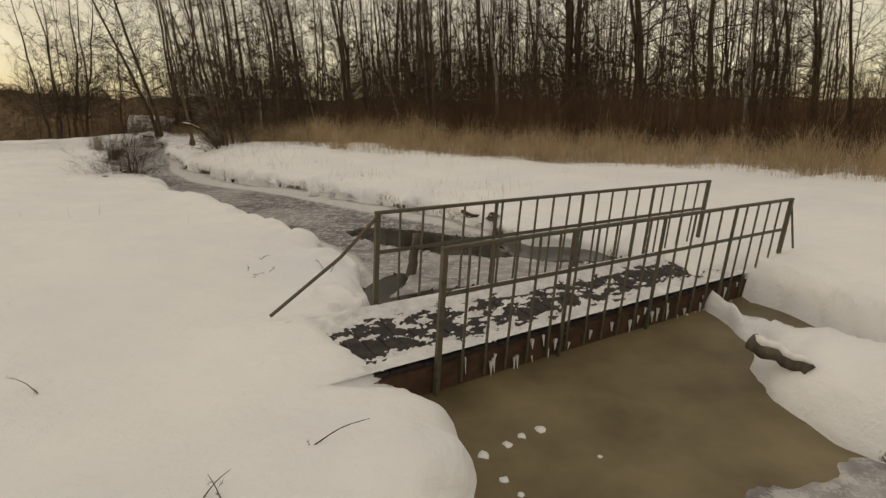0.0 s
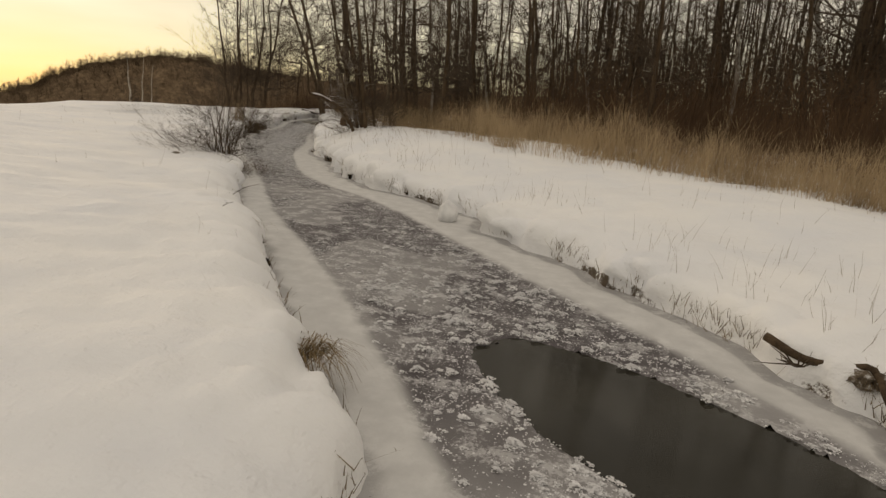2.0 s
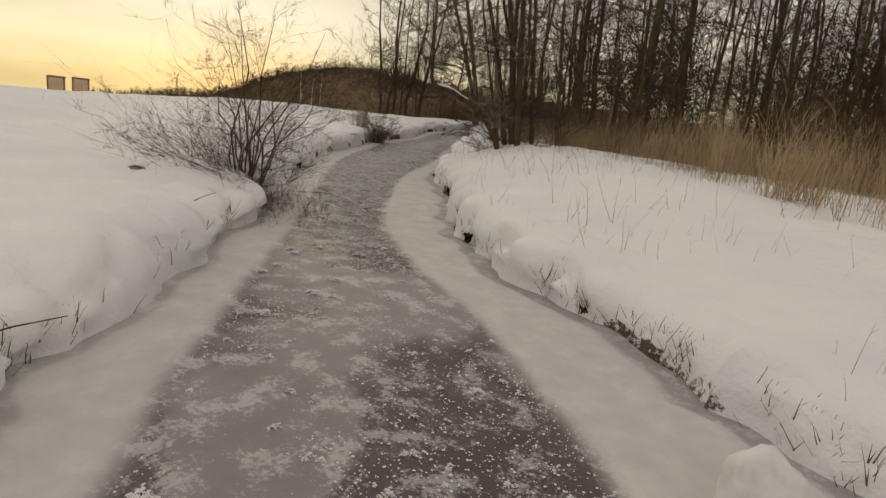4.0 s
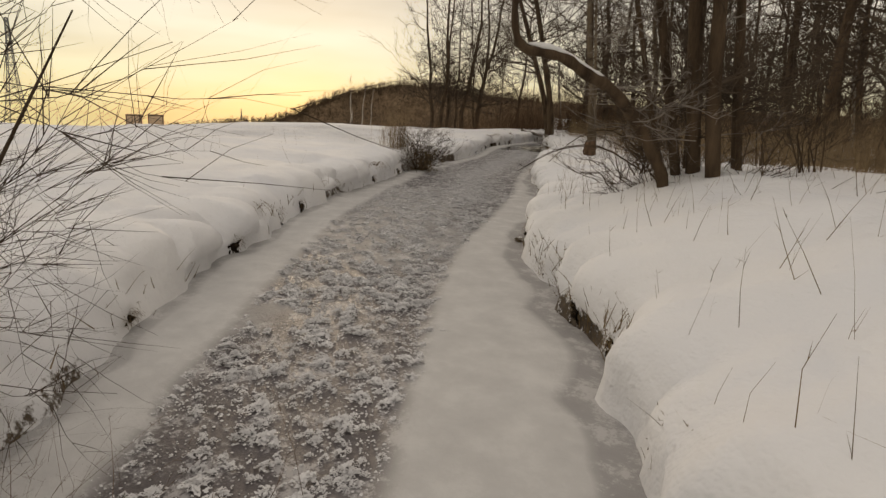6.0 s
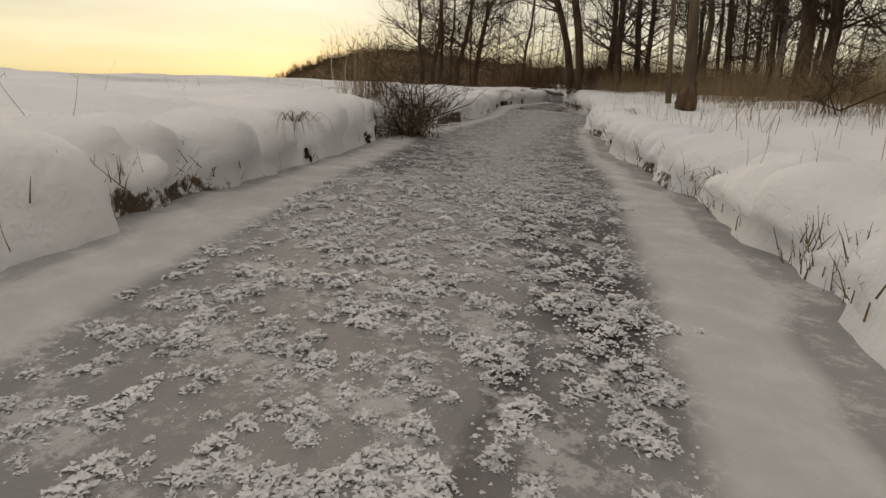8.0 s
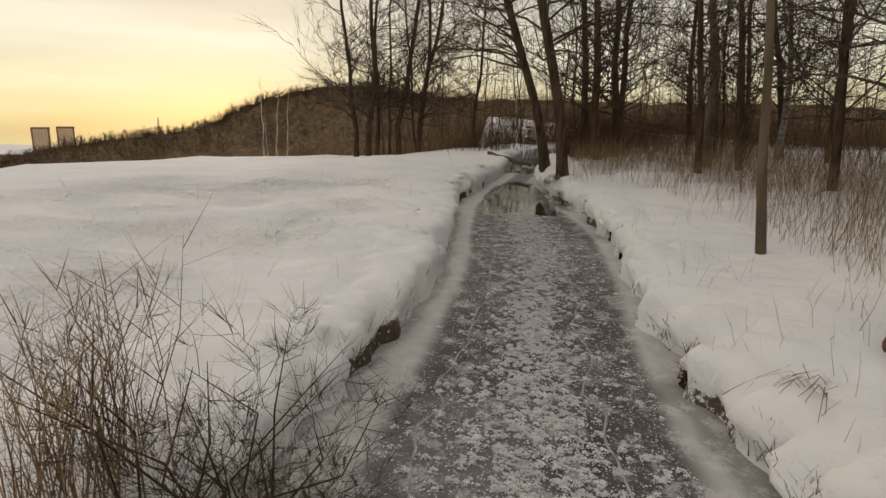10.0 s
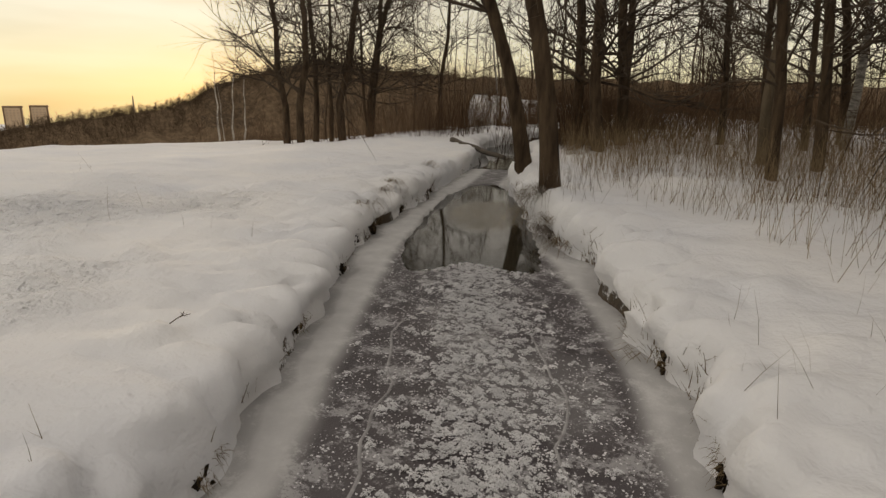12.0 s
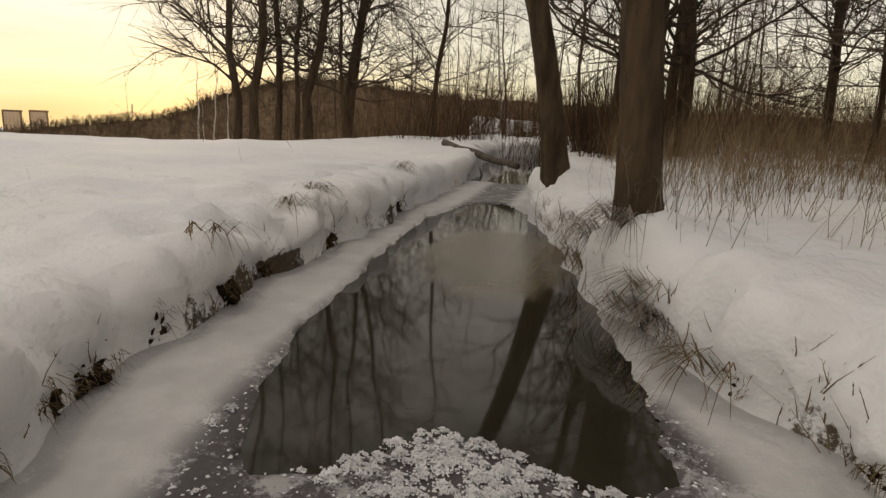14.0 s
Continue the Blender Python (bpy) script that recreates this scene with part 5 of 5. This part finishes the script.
def pylon(x, y, z, h, label, arms):
    root = new("pylon")
    root.location = (x, y, z)
    t = Tubes()
    w0, r = h * 0.075, h * 0.004
    wid = lambda f: w0 * (1 - f) ** 1.7 + h * 0.012
    for sx in (-1, 1):
        for sy in (-1, 1):
            t.tube([(sx * wid(f), sy * wid(f), h * f) for f in np.linspace(0, 1, 6)], [r] * 6, 4)
    lat = Tubes()
    fs = np.linspace(0.18, 1, 13)
    for f1, f2 in zip(fs[:-1], fs[1:]):
        for a, b in (((-1, -1), (1, -1)), ((1, -1), (1, 1)), ((1, 1), (-1, 1)), ((-1, 1), (-1, -1))):
            lat.tube([(a[0] * wid(f1), a[1] * wid(f1), h * f1), (b[0] * wid(f2), b[1] * wid(f2), h * f2)], [r * 0.6] * 2, 3)
            lat.tube([(b[0] * wid(f1), b[1] * wid(f1), h * f1), (a[0] * wid(f2), a[1] * wid(f2), h * f2)], [r * 0.6] * 2, 3)
    t.ob("legs", M_GALV, root)
    lat.ob("lattice", M_GALV, root)
    for f, ln in arms:
        a = Tubes()
        a.tube([(-h * ln, 0, h * f), (0, 0, h * f + h * 0.015), (h * ln, 0, h * f)], [r * 0.6, r, r * 0.6], 4)
        a.ob("cross_arm", M_GALV, root)
    return tagged(root, label, "pylon")


pylon(-298, 98, -14, 41.5, "tall galvanised lattice mast on the field", ((0.985, 0.018), (0.955, 0.014)))
pylon(-391, 262, -24, 18, "distant power pylon with cross arms", ((0.7, 0.14), (0.85, 0.1)))


rng = random.Random(29)
woods("field_trees", "bare clump of trees far across the field", [(-207 + rng.gauss(0, 5), rng.uniform(34, 62), -12) for _ in range(70)], 9, 16, 14, 30, M_HILLTREE, 0.05, 0.05, 1.6)


# ---- small things ----
def build_log(name, a, b, r, label, material, snow=True):
    root = new(name)
    a, b = Vector(a), Vector(b)
    root.location = a
    t = Tubes()
    n = 8
    pts = [a.lerp(b, i / n) - a + Vector((0.15 * r * math.sin(i * 2.1), 0, 0.2 * r * math.cos(i * 1.7))) for i in range(n + 1)]
    t.tube(pts, [r * (1 - 0.35 * i / n) for i in range(n + 1)], 9)
    t.ob("trunk", material, root, True)
    if snow:
        t = Tubes()
        t.tube([p + Vector((0, 0, r * 0.75)) for p in pts], [r * 0.1] + [r * 0.6 * (1 - 0.35 * i / n) for i in range(1, n)] + [r * 0.1], 8)
        t.ob("snow_cap", M_FROST, root, True)
    return tagged(root, label, "log")


build_log("fallen_log", (-22.0, 42.0, 0.42), (-19.62, 40.1, 0.3), 0.075, "dark fallen log resting across the far creek bank", M_LOG, False)
build_log("driftwood_log", (2.74, 4.62, 0.06), (2.95, 4.1, 0.03), 0.08, "short dark log lying on the snow bar", M_LOG)
build_log("mooring_post", (-0.42, 6.98, -0.25), (-0.3, 7.14, 0.52), 0.075, "broken weathered post leaning out of the ice", M_LOG, False)


def lump(x, y, z, r, seed):
    bm = bmesh.new()
    bmesh.ops.create_icosphere(bm, subdivisions=3, radius=1.0)
    for v in bm.verts:
        k = 1 + 0.18 * fbm(v.co.x * 1.3 + seed, v.co.y * 1.3, v.co.z * 1.3)
        v.co = Vector((v.co.x * r * k, v.co.y * r * k, v.co.z * r * 1.15 * k))
    me = bpy.data.meshes.new("snow_lump")
    bm.to_mesh(me)
    bm.free()
    me.materials.append(M_FROST)
    me.polygons.foreach_set("use_smooth", [True] * len(me.polygons))
    ob = new("snow_lump", me)
    ob.location = (x, y, z)
    return tagged(ob, "rounded lump of snow fallen onto the ice", "snow")


lump(-3.12, 14.0, 0.13, 0.15, 1)


for k, (x, y, h, n) in enumerate(((-7.1, 21.7, 1.0, 8), (-6.5, 22.9, 1.2, 8), (-7.7, 22.6, 1.2, 8), (-8.55, 21.9, 0.8, 8), (-8.9, 23.4, 1.0, 8), (-10.2, 27.0, 0.8, 8))):
    shrub(x, y, stand(x, y) - 0.03, 90 + k, n, h, 0.5, "thin leafless thicket shrub beside the willow", 0, 0.45, 6)


def clod(x, y, z, r, seed, snow=True):
    """A clump of roots and earth showing under the snow lip."""
    root = new("earth_clump")
    root.location = (x, y, z)
    bm = bmesh.new()
    bmesh.ops.create_icosphere(bm, subdivisions=3, radius=1.0)
    for v in bm.verts:
        k = 1 + 0.4 * fbm(v.co.x * 1.6 + seed, v.co.y * 1.6, v.co.z * 1.6) + 0.16 * fbm(v.co.x * 5, v.co.y * 5 + seed, v.co.z * 5)
        v.co = Vector((v.co.x * r * 1.5 * k, v.co.y * r * 1.2 * k, v.co.z * r * 0.75 * k))
    part("clump", bm, M_EARTH, root, smooth=True)
    rg = random.Random(seed)
    t = Tubes()
    for _ in range(60):
        an = rg.uniform(0, 6.28)
        p = Vector((math.cos(an) * r * 0.8, math.sin(an) * r * 0.8, rg.uniform(-0.3, 0.7) * r))
        e = p + Vector((math.cos(an), math.sin(an), rg.uniform(-1.0, 0.9))) * r * rg.uniform(0.6, 1.6)
        t.blade([p, p.lerp(e, 0.5) + Vector((0, 0, 0.15 * r)), e], 0.0022, Vector((-math.sin(an), math.cos(an), 0)))
    t.ob("grass_fringe", M_GRASS, root)["label"] = "frosted hanging roots and grass"
    if snow:
        bm = bmesh.new()
        bmesh.ops.create_icosphere(bm, subdivisions=2, radius=1.0)
        for v in bm.verts:
            k = 1 + 0.3 * fbm(v.co.x * 1.5 + seed, v.co.y * 1.5, v.co.z * 1.5 + 4)
            v.co = Vector((v.co.x * r * 0.8 * k, v.co.y * r * 0.8 * k, r * 0.75 + v.co.z * r * 0.4 * k))
        part("snow_cap", bm, M_CAP, root, smooth=True)
    return tagged(root, "dark clump of earth and roots under the snow bank", "earth", "clumps along the banks")


M_EARTH = simple("frozen_earth", (0.04, 0.03, 0.022), (0.14, 0.11, 0.08), 30, 0.95, 0.1, 60, 0.012, 1.0, c3=(0.6, 0.6, 0.6))
# earth with the shade of the bank's cavities put into its colour
M_SHADED_EARTH = simple("shaded_bank_earth", (0.008, 0.006, 0.005), (0.045, 0.032, 0.022), 24, 1.0, 0.05, 50, 0.02, 1.0)
CLODS = [(-9.33, 21.0, 0.08), (-12.35, 27.6, 0.08), (-11.82, 25.7, 0.07), (-10.4, 23.6, 0.1), (-4.38, 10.95, 0.09), (-1.15, 5.35, 0.2), (-0.95, 5.75, 0.16), (-1.3, 5.2, 0.12), (-0.78, 5.6, 0.14)]
for k, (x, y, r) in enumerate(CLODS):
    clod(x, y, 0.02 + 0.2 * r, r * 0.36, 120 + 7 * k, k % 3 != 2)


def hollow(x, y, w, h, seed):
    """A lump of earth, roots and grass that the broken snow of a bank's edge leaves bare, coloured near black for the
    shade of a hollow.
    """
    side, i, _ = station(x, y)
    n, e = (N_L[i], EDGE_L[i]) if side < 0 else (N_R[i], EDGE_R[i])
    n = Vector((n[0], n[1], 0)).normalized()
    t = Vector((-n.y, n.x, 0))
    rg = random.Random(seed)
    root = new("bank_hollow")
    root.location = (e[0] - n.x * 0.02, e[1] - n.y * 0.02, 0.0)
    bm = bmesh.new()
    bmesh.ops.create_icosphere(bm, subdivisions=4, radius=1.0)
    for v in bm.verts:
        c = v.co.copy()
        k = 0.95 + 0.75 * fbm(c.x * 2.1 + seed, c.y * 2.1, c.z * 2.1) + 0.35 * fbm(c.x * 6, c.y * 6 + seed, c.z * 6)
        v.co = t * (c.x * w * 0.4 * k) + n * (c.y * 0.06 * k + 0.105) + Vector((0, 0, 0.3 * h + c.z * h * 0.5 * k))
    part("earth_face", bm, M_SHADED_EARTH, root)
    bl = Tubes()
    for _ in range(46):
        a, z = rg.uniform(-0.55, 0.55) * w, rg.uniform(0.35, 1.0) * h
        b = t * a + n * 0.04 + Vector((0, 0, z))
        ln = rg.uniform(0.04, 0.11)
        e1 = b - n * ln * rg.uniform(0.2, 0.7) + t * rg.gauss(0, 0.03) + Vector((0, 0, -ln * rg.uniform(-0.1, 0.9)))
        bl.blade([b, b.lerp(e1, 0.5) + Vector((0, 0, 0.012)), e1], 0.0025, t)
    bl.ob("grass_fringe", M_GRASS, root)["label"] = "dead grass and roots"
    return tagged(root, "earth and roots, darkened as in shade, bared under broken bank snow", "earth", "clumps along the banks")


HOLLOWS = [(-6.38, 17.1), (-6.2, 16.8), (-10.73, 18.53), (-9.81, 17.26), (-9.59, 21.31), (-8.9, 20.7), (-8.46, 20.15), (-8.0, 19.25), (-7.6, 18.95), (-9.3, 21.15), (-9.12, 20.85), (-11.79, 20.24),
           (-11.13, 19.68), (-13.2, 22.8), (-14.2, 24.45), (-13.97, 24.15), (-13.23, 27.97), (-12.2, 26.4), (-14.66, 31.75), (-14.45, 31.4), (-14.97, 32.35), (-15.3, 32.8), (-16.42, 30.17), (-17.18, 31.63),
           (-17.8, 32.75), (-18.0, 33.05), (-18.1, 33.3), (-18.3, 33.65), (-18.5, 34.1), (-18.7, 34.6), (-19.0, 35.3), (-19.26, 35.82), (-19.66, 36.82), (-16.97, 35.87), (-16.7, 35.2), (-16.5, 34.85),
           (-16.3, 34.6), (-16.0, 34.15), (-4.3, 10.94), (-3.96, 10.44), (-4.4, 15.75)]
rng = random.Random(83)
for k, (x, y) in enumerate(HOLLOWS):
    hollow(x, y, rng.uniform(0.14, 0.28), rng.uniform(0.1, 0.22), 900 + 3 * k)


def grass_clump(x, y, z, n, ln, seed, label, lean):
    """A tuft of long frosted blades hanging over the edge."""
    rg = random.Random(seed)
    t = Tubes()
    for _ in range(n):
        an = lean + rg.gauss(0, 0.7)
        d = Vector((math.cos(an), math.sin(an), 0))
        l2 = ln * rg.uniform(0.5, 1.0)
        p = Vector((rg.gauss(0, 0.06), rg.gauss(0, 0.06), 0))
        t.blade([p, p + d * l2 * 0.35 + Vector((0, 0, l2 * 0.3)), p + d * l2 * 0.75 + Vector((0, 0, l2 * 0.1)), p + d * l2 + Vector((0, 0, -l2 * rg.uniform(0.1, 0.5)))], 0.0035, Vector((-d.y, d.x, 0)))
    ob = t.ob("grass_tuft", M_GRASS)
    ob.location = (x, y, z)
    return tagged(ob, label, "grass", "frosted grass tufts")


TUFT = "tuft of long dry grass drooping over the bank"
for k, (x, y, n, ln, lean) in enumerate(((-2.42, 8.7, 120, 0.36, 0.3), (-4.35, 10.9, 16, 0.2, 0.5), (-12.45, 22.1, 18, 0.22, 0.4), (-11.05, 19.2, 20, 0.25, 0.4), (-16.7, 35.2, 50, 0.42, 3.6),
                                         (-16.4, 34.6, 36, 0.36, 3.6), (-17.3, 35.9, 40, 0.4, 3.7), (-19.3, 35.5, 34, 0.3, 0.3), (-19.0, 34.9, 30, 0.3, 0.4), (-18.6, 34.0, 24, 0.25, 0.4),
                                         (-12.5, 27.7, 20, 0.3, 3.6), (-11.9, 25.8, 18, 0.28, 3.6), (-10.5, 23.8, 16, 0.26, 3.7), (-15.1, 32.5, 16, 0.25, 3.6), (-20.0, 37.6, 30, 0.35, 0.3))):
    grass_clump(x, y, stand(x, y) - 0.01, n, ln, 500 + k, TUFT, lean)


for k, (x, y, n, ln) in enumerate(((-16.75, 35.1, 90, 0.34), (-16.95, 35.5, 100, 0.4), (-17.15, 35.85, 90, 0.36), (-16.6, 34.85, 50, 0.26), (-17.4, 36.2, 60, 0.3))):
    ob = grass_clump(x, y, stand(x, y) + 0.01, n, ln, 560 + k, "frosted grass hanging over the bank below the tree", 3.65)
    ob.data.materials[0] = M_HOAR


def dead_branch(pts, r, label, seed, shoots=5):
    rg = random.Random(seed)
    root = new("dead_branch")
    base = Vector(pts[0])
    root.location = base
    t, tw = Tubes(), Tubes()
    way = spline([Vector(p) - base for p in pts], 3)
    t.tube(way, [r * (1 - 0.7 * k / len(way)) for k in range(len(way))], 6)
    t.ob("stem", M_BARK, root, True)
    t = Tubes()
    for _ in range(shoots):
        p = way[rg.randrange(len(way))]
        limb(t, tw, rg, p, Vector((rg.gauss(0, 1), rg.gauss(0, 1), rg.uniform(0, 0.8))), r * rg.uniform(8, 16), r * 0.35, 1)
    off = len(t.v)
    t.v += tw.v
    t.f += [tuple(q + off for q in f) for f in tw.f]
    tagged(t.ob("twig_spray", M_TWIG, root), kind="stuff")
    return tagged(root, label, "branch")


dead_branch([(0.4, 10.42, 0.24), (0.6, 10.22, 0.19), (0.82, 10.13, 0.21), (0.94, 10.0, 0.27), (0.92, 9.6, 0.16), (0.95, 9.2, 0.1), (1.0, 8.75, 0.05)], 0.036, "dark root branch lying along the snowy bank", 1, 1)
clod(0.94, 10.0, 0.2, 0.08, 333, False)
clod(0.95, 9.3, 0.06, 0.06, 337, False)
clod(-8.6, 14.75, stand(-8.6, 14.75) - 0.02, 0.06, 335, False)
TWIG = "thin dry twig lying on the snow"
for k, (x, y, an, ln) in enumerate(((-2.05, 5.95, 40, 0.12), (-2.15, 6.1, 100, 0.1), (-1.94, 6.1, 70, 0.14), (-2.1, 6.42, 20, 0.12), (-1.2, 2.4, 60, 0.2), (-1.05, 2.35, 130, 0.25), (-0.75, 2.9, 20, 0.35), (-1.25, 6.15, 75, 0.4),
                                    (-1.32, 6.25, 120, 0.3), (-2.6, 3.3, 160, 0.2), (-4.6, 10.8, 50, 0.12), (-5.6, 12.2, 70, 0.5), (-7.4, 14.4, 100, 0.4), (-17.2, 30.6, 60, 0.12), (-9.3, 24.2, 45, 0.5), (-13.2, 33.2, 30, 0.5), (-14.4, 36.2, 80, 0.6))):
    z = stand(x, y)
    c, s = math.cos(radians(an)), math.sin(radians(an))
    dead_branch([(x, y, z - 0.01), (x + c * ln * 0.5, y + s * ln * 0.5, z + ln * 0.22), (x + c * ln, y + s * ln, z + ln * 0.3)], 0.003 + 0.004 * ln, TWIG, 40 + k, 2)

# branches reaching over the ice from the willow's bank
for k, (x, y, z, dx, dy) in enumerate(((-8.35, 21.3, 0.8, -0.9, -0.3), (-8.6, 22.0, 0.75, -1.1, -0.1), (-8.2, 20.9, 0.95, -0.55, -0.35))):
    dead_branch([(x, y, z), (x + dx * 0.4, y + dy * 0.4, z + 0.18), (x + dx * 0.8, y + dy * 0.8, z + 0.12), (x + dx * 1.15, y + dy * 1.15, z - 0.1)], 0.007, "thin frosted branch reaching over the creek", 70 + k)


M_RIDGE = simple("ridge_ice", (0.2, 0.19, 0.19), (0.45, 0.44, 0.44), 8, 0.6, 0.3)


def ice_ridge(t0, s_a, s_b, seed):
    """A low pressure ridge running along the ice."""
    verts, faces = [], []
    rows = list(range(row_of(s_a), row_of(s_b), 2))
    for i in rows:
        tt = t0 + 0.008 * fbm(S[i] * 0.5, seed)
        x, y = EDGE_L[i] * (1 - tt) + EDGE_R[i] * tt
        n = (EDGE_R[i] - EDGE_L[i]) / np.linalg.norm(EDGE_R[i] - EDGE_L[i])
        h = 0.004 + 0.003 * fbm(S[i] * 3, seed)
        for k, z in ((-0.010, 0.0), (-0.003, h), (0.002, h), (0.008, 0.0)):
            verts.append((x + n[0] * k, y + n[1] * k, 0.004 + z))
    for i in range(len(rows) - 1):
        for k in range(3):
            q = i * 4 + k
            faces.append((q, q + 1, q + 5, q + 4))
    ob = mesh_ob("ice_ridge", verts, faces, M_RIDGE, True)
    return tagged(ob, "low frosted pressure ridge along the ice", "ice")


ice_ridge(0.27, 27.5, 36.3, 2.0)
ice_ridge(0.71, 27.5, 36.3, 5.0)



def ice_chip(x, y, r, seed):
    rg = random.Random(seed)
    k = 7
    ring = [(r * rg.uniform(0.6, 1.2) * math.cos(6.283 * q / k), r * rg.uniform(0.6, 1.2) * math.sin(6.283 * q / k)) for q in range(k)]
    verts = [(px, py, -0.01) for px, py in ring] + [(px * 0.8, py * 0.8, 0.3 * r) for px, py in ring] + [(0, 0, 0.42 * r)]
    faces = [(q, (q + 1) % k, k + (q + 1) % k, k + q) for q in range(k)] + [(k + q, k + (q + 1) % k, 2 * k) for q in range(k)]
    ob = mesh_ob("ice_chip", verts, faces, M_FROST, True)
    ob.location = (x, y, -0.012 - DROP)
    return tagged(ob, "small white chip of ice floating on silty water", "ice", "floating ice chips")


for k, (x, y, r) in enumerate(((1.32, 2.55, 0.025), (1.5, 2.7, 0.02), (0.62, 1.9, 0.03), (0.85, 1.75, 0.022), (1.62, 2.4, 0.018), (1.1, 3.4, 0.02), (0.5, 3.0, 0.03), (0.42, 3.15, 0.04), (0.38, 2.7, 0.035), (0.36, 2.3, 0.05),
                                 (0.5, 2.2, 0.03), (1.5, 1.95, 0.05), (1.42, 2.1, 0.035), (0.3, 3.42, 0.05), (0.48, 3.55, 0.04), (0.75, 3.75, 0.05), (0.6, 3.66, 0.04))):
    ice_chip(x, y, r, 700 + k)


# pale birches and saplings in front of the hill
def birch(x, y, z, seed, h, lean):
    root = new("birch")
    root.location = (x, y, z)
    trunk, crown = grow(seed, h, h * 0.013, first=0.3, limbs=26, lean=lean, spread=0.2, lite=True)
    trunk.ob("trunk", M_BIRCH_PALE, root, True)
    crown.ob("crown", M_TWIG, root)
    return tagged(root, "slender pale birch at the edge of the field", "tree", "birches on the field")


M_BIRCH_PALE = simple("white_birch_bark", (0.2, 0.17, 0.14), (0.62, 0.57, 0.5), 3, 0.8, 0.2, None, stretch=(1, 1, 3))
BX, BY = -57.7, 63.4
bz = stand(BX, BY)
for k, (dx, dy, h, ln) in enumerate(((0, 0, 9.0, (-0.05, 0.0)), (0.9, 0.5, 9.0 * 0.95, (0.03, 0.0)), (1.6, 1.1, 9.0 * 0.85, (0.08, 0.0)), (-0.7, 0.9, 9.0 * 0.7, (-0.1, 0.0)))):
    birch(BX + dx, BY + dy, stand(BX + dx, BY + dy) - 0.1, 800 + k, h, ln)


def sapling_belt(rg):
    x, y = BX + 3.0 + rg.gauss(0, 3.2), BY + 3.5 + rg.gauss(0, 2.2)
    return x, y, bz - 0.15


brush("saplings", "grey-brown saplings in front of the wooded hill", sapling_belt, 1500, 37, 0.8, 2.8, M_BRUSH, 0.009, 0.12, 4, 0.6)


def shrub_foot(rg):
    """Fine dead shoots round the foot of the shrub and over the ice before it."""
    f = rg.random()
    x, y = -8.62 + f * (0.57), 16.05 + f * (-0.13)
    return x + rg.gauss(0, 0.18 + 0.22 * f), y + rg.gauss(0, 0.18 + 0.3 * f), 0.02


brush("dead_shoots", "tangle of fine brown shoots at the shrub's foot", shrub_foot, 1000, 47, 0.06, 0.3, M_BRUSH, 0.0014, 0.9, 4)
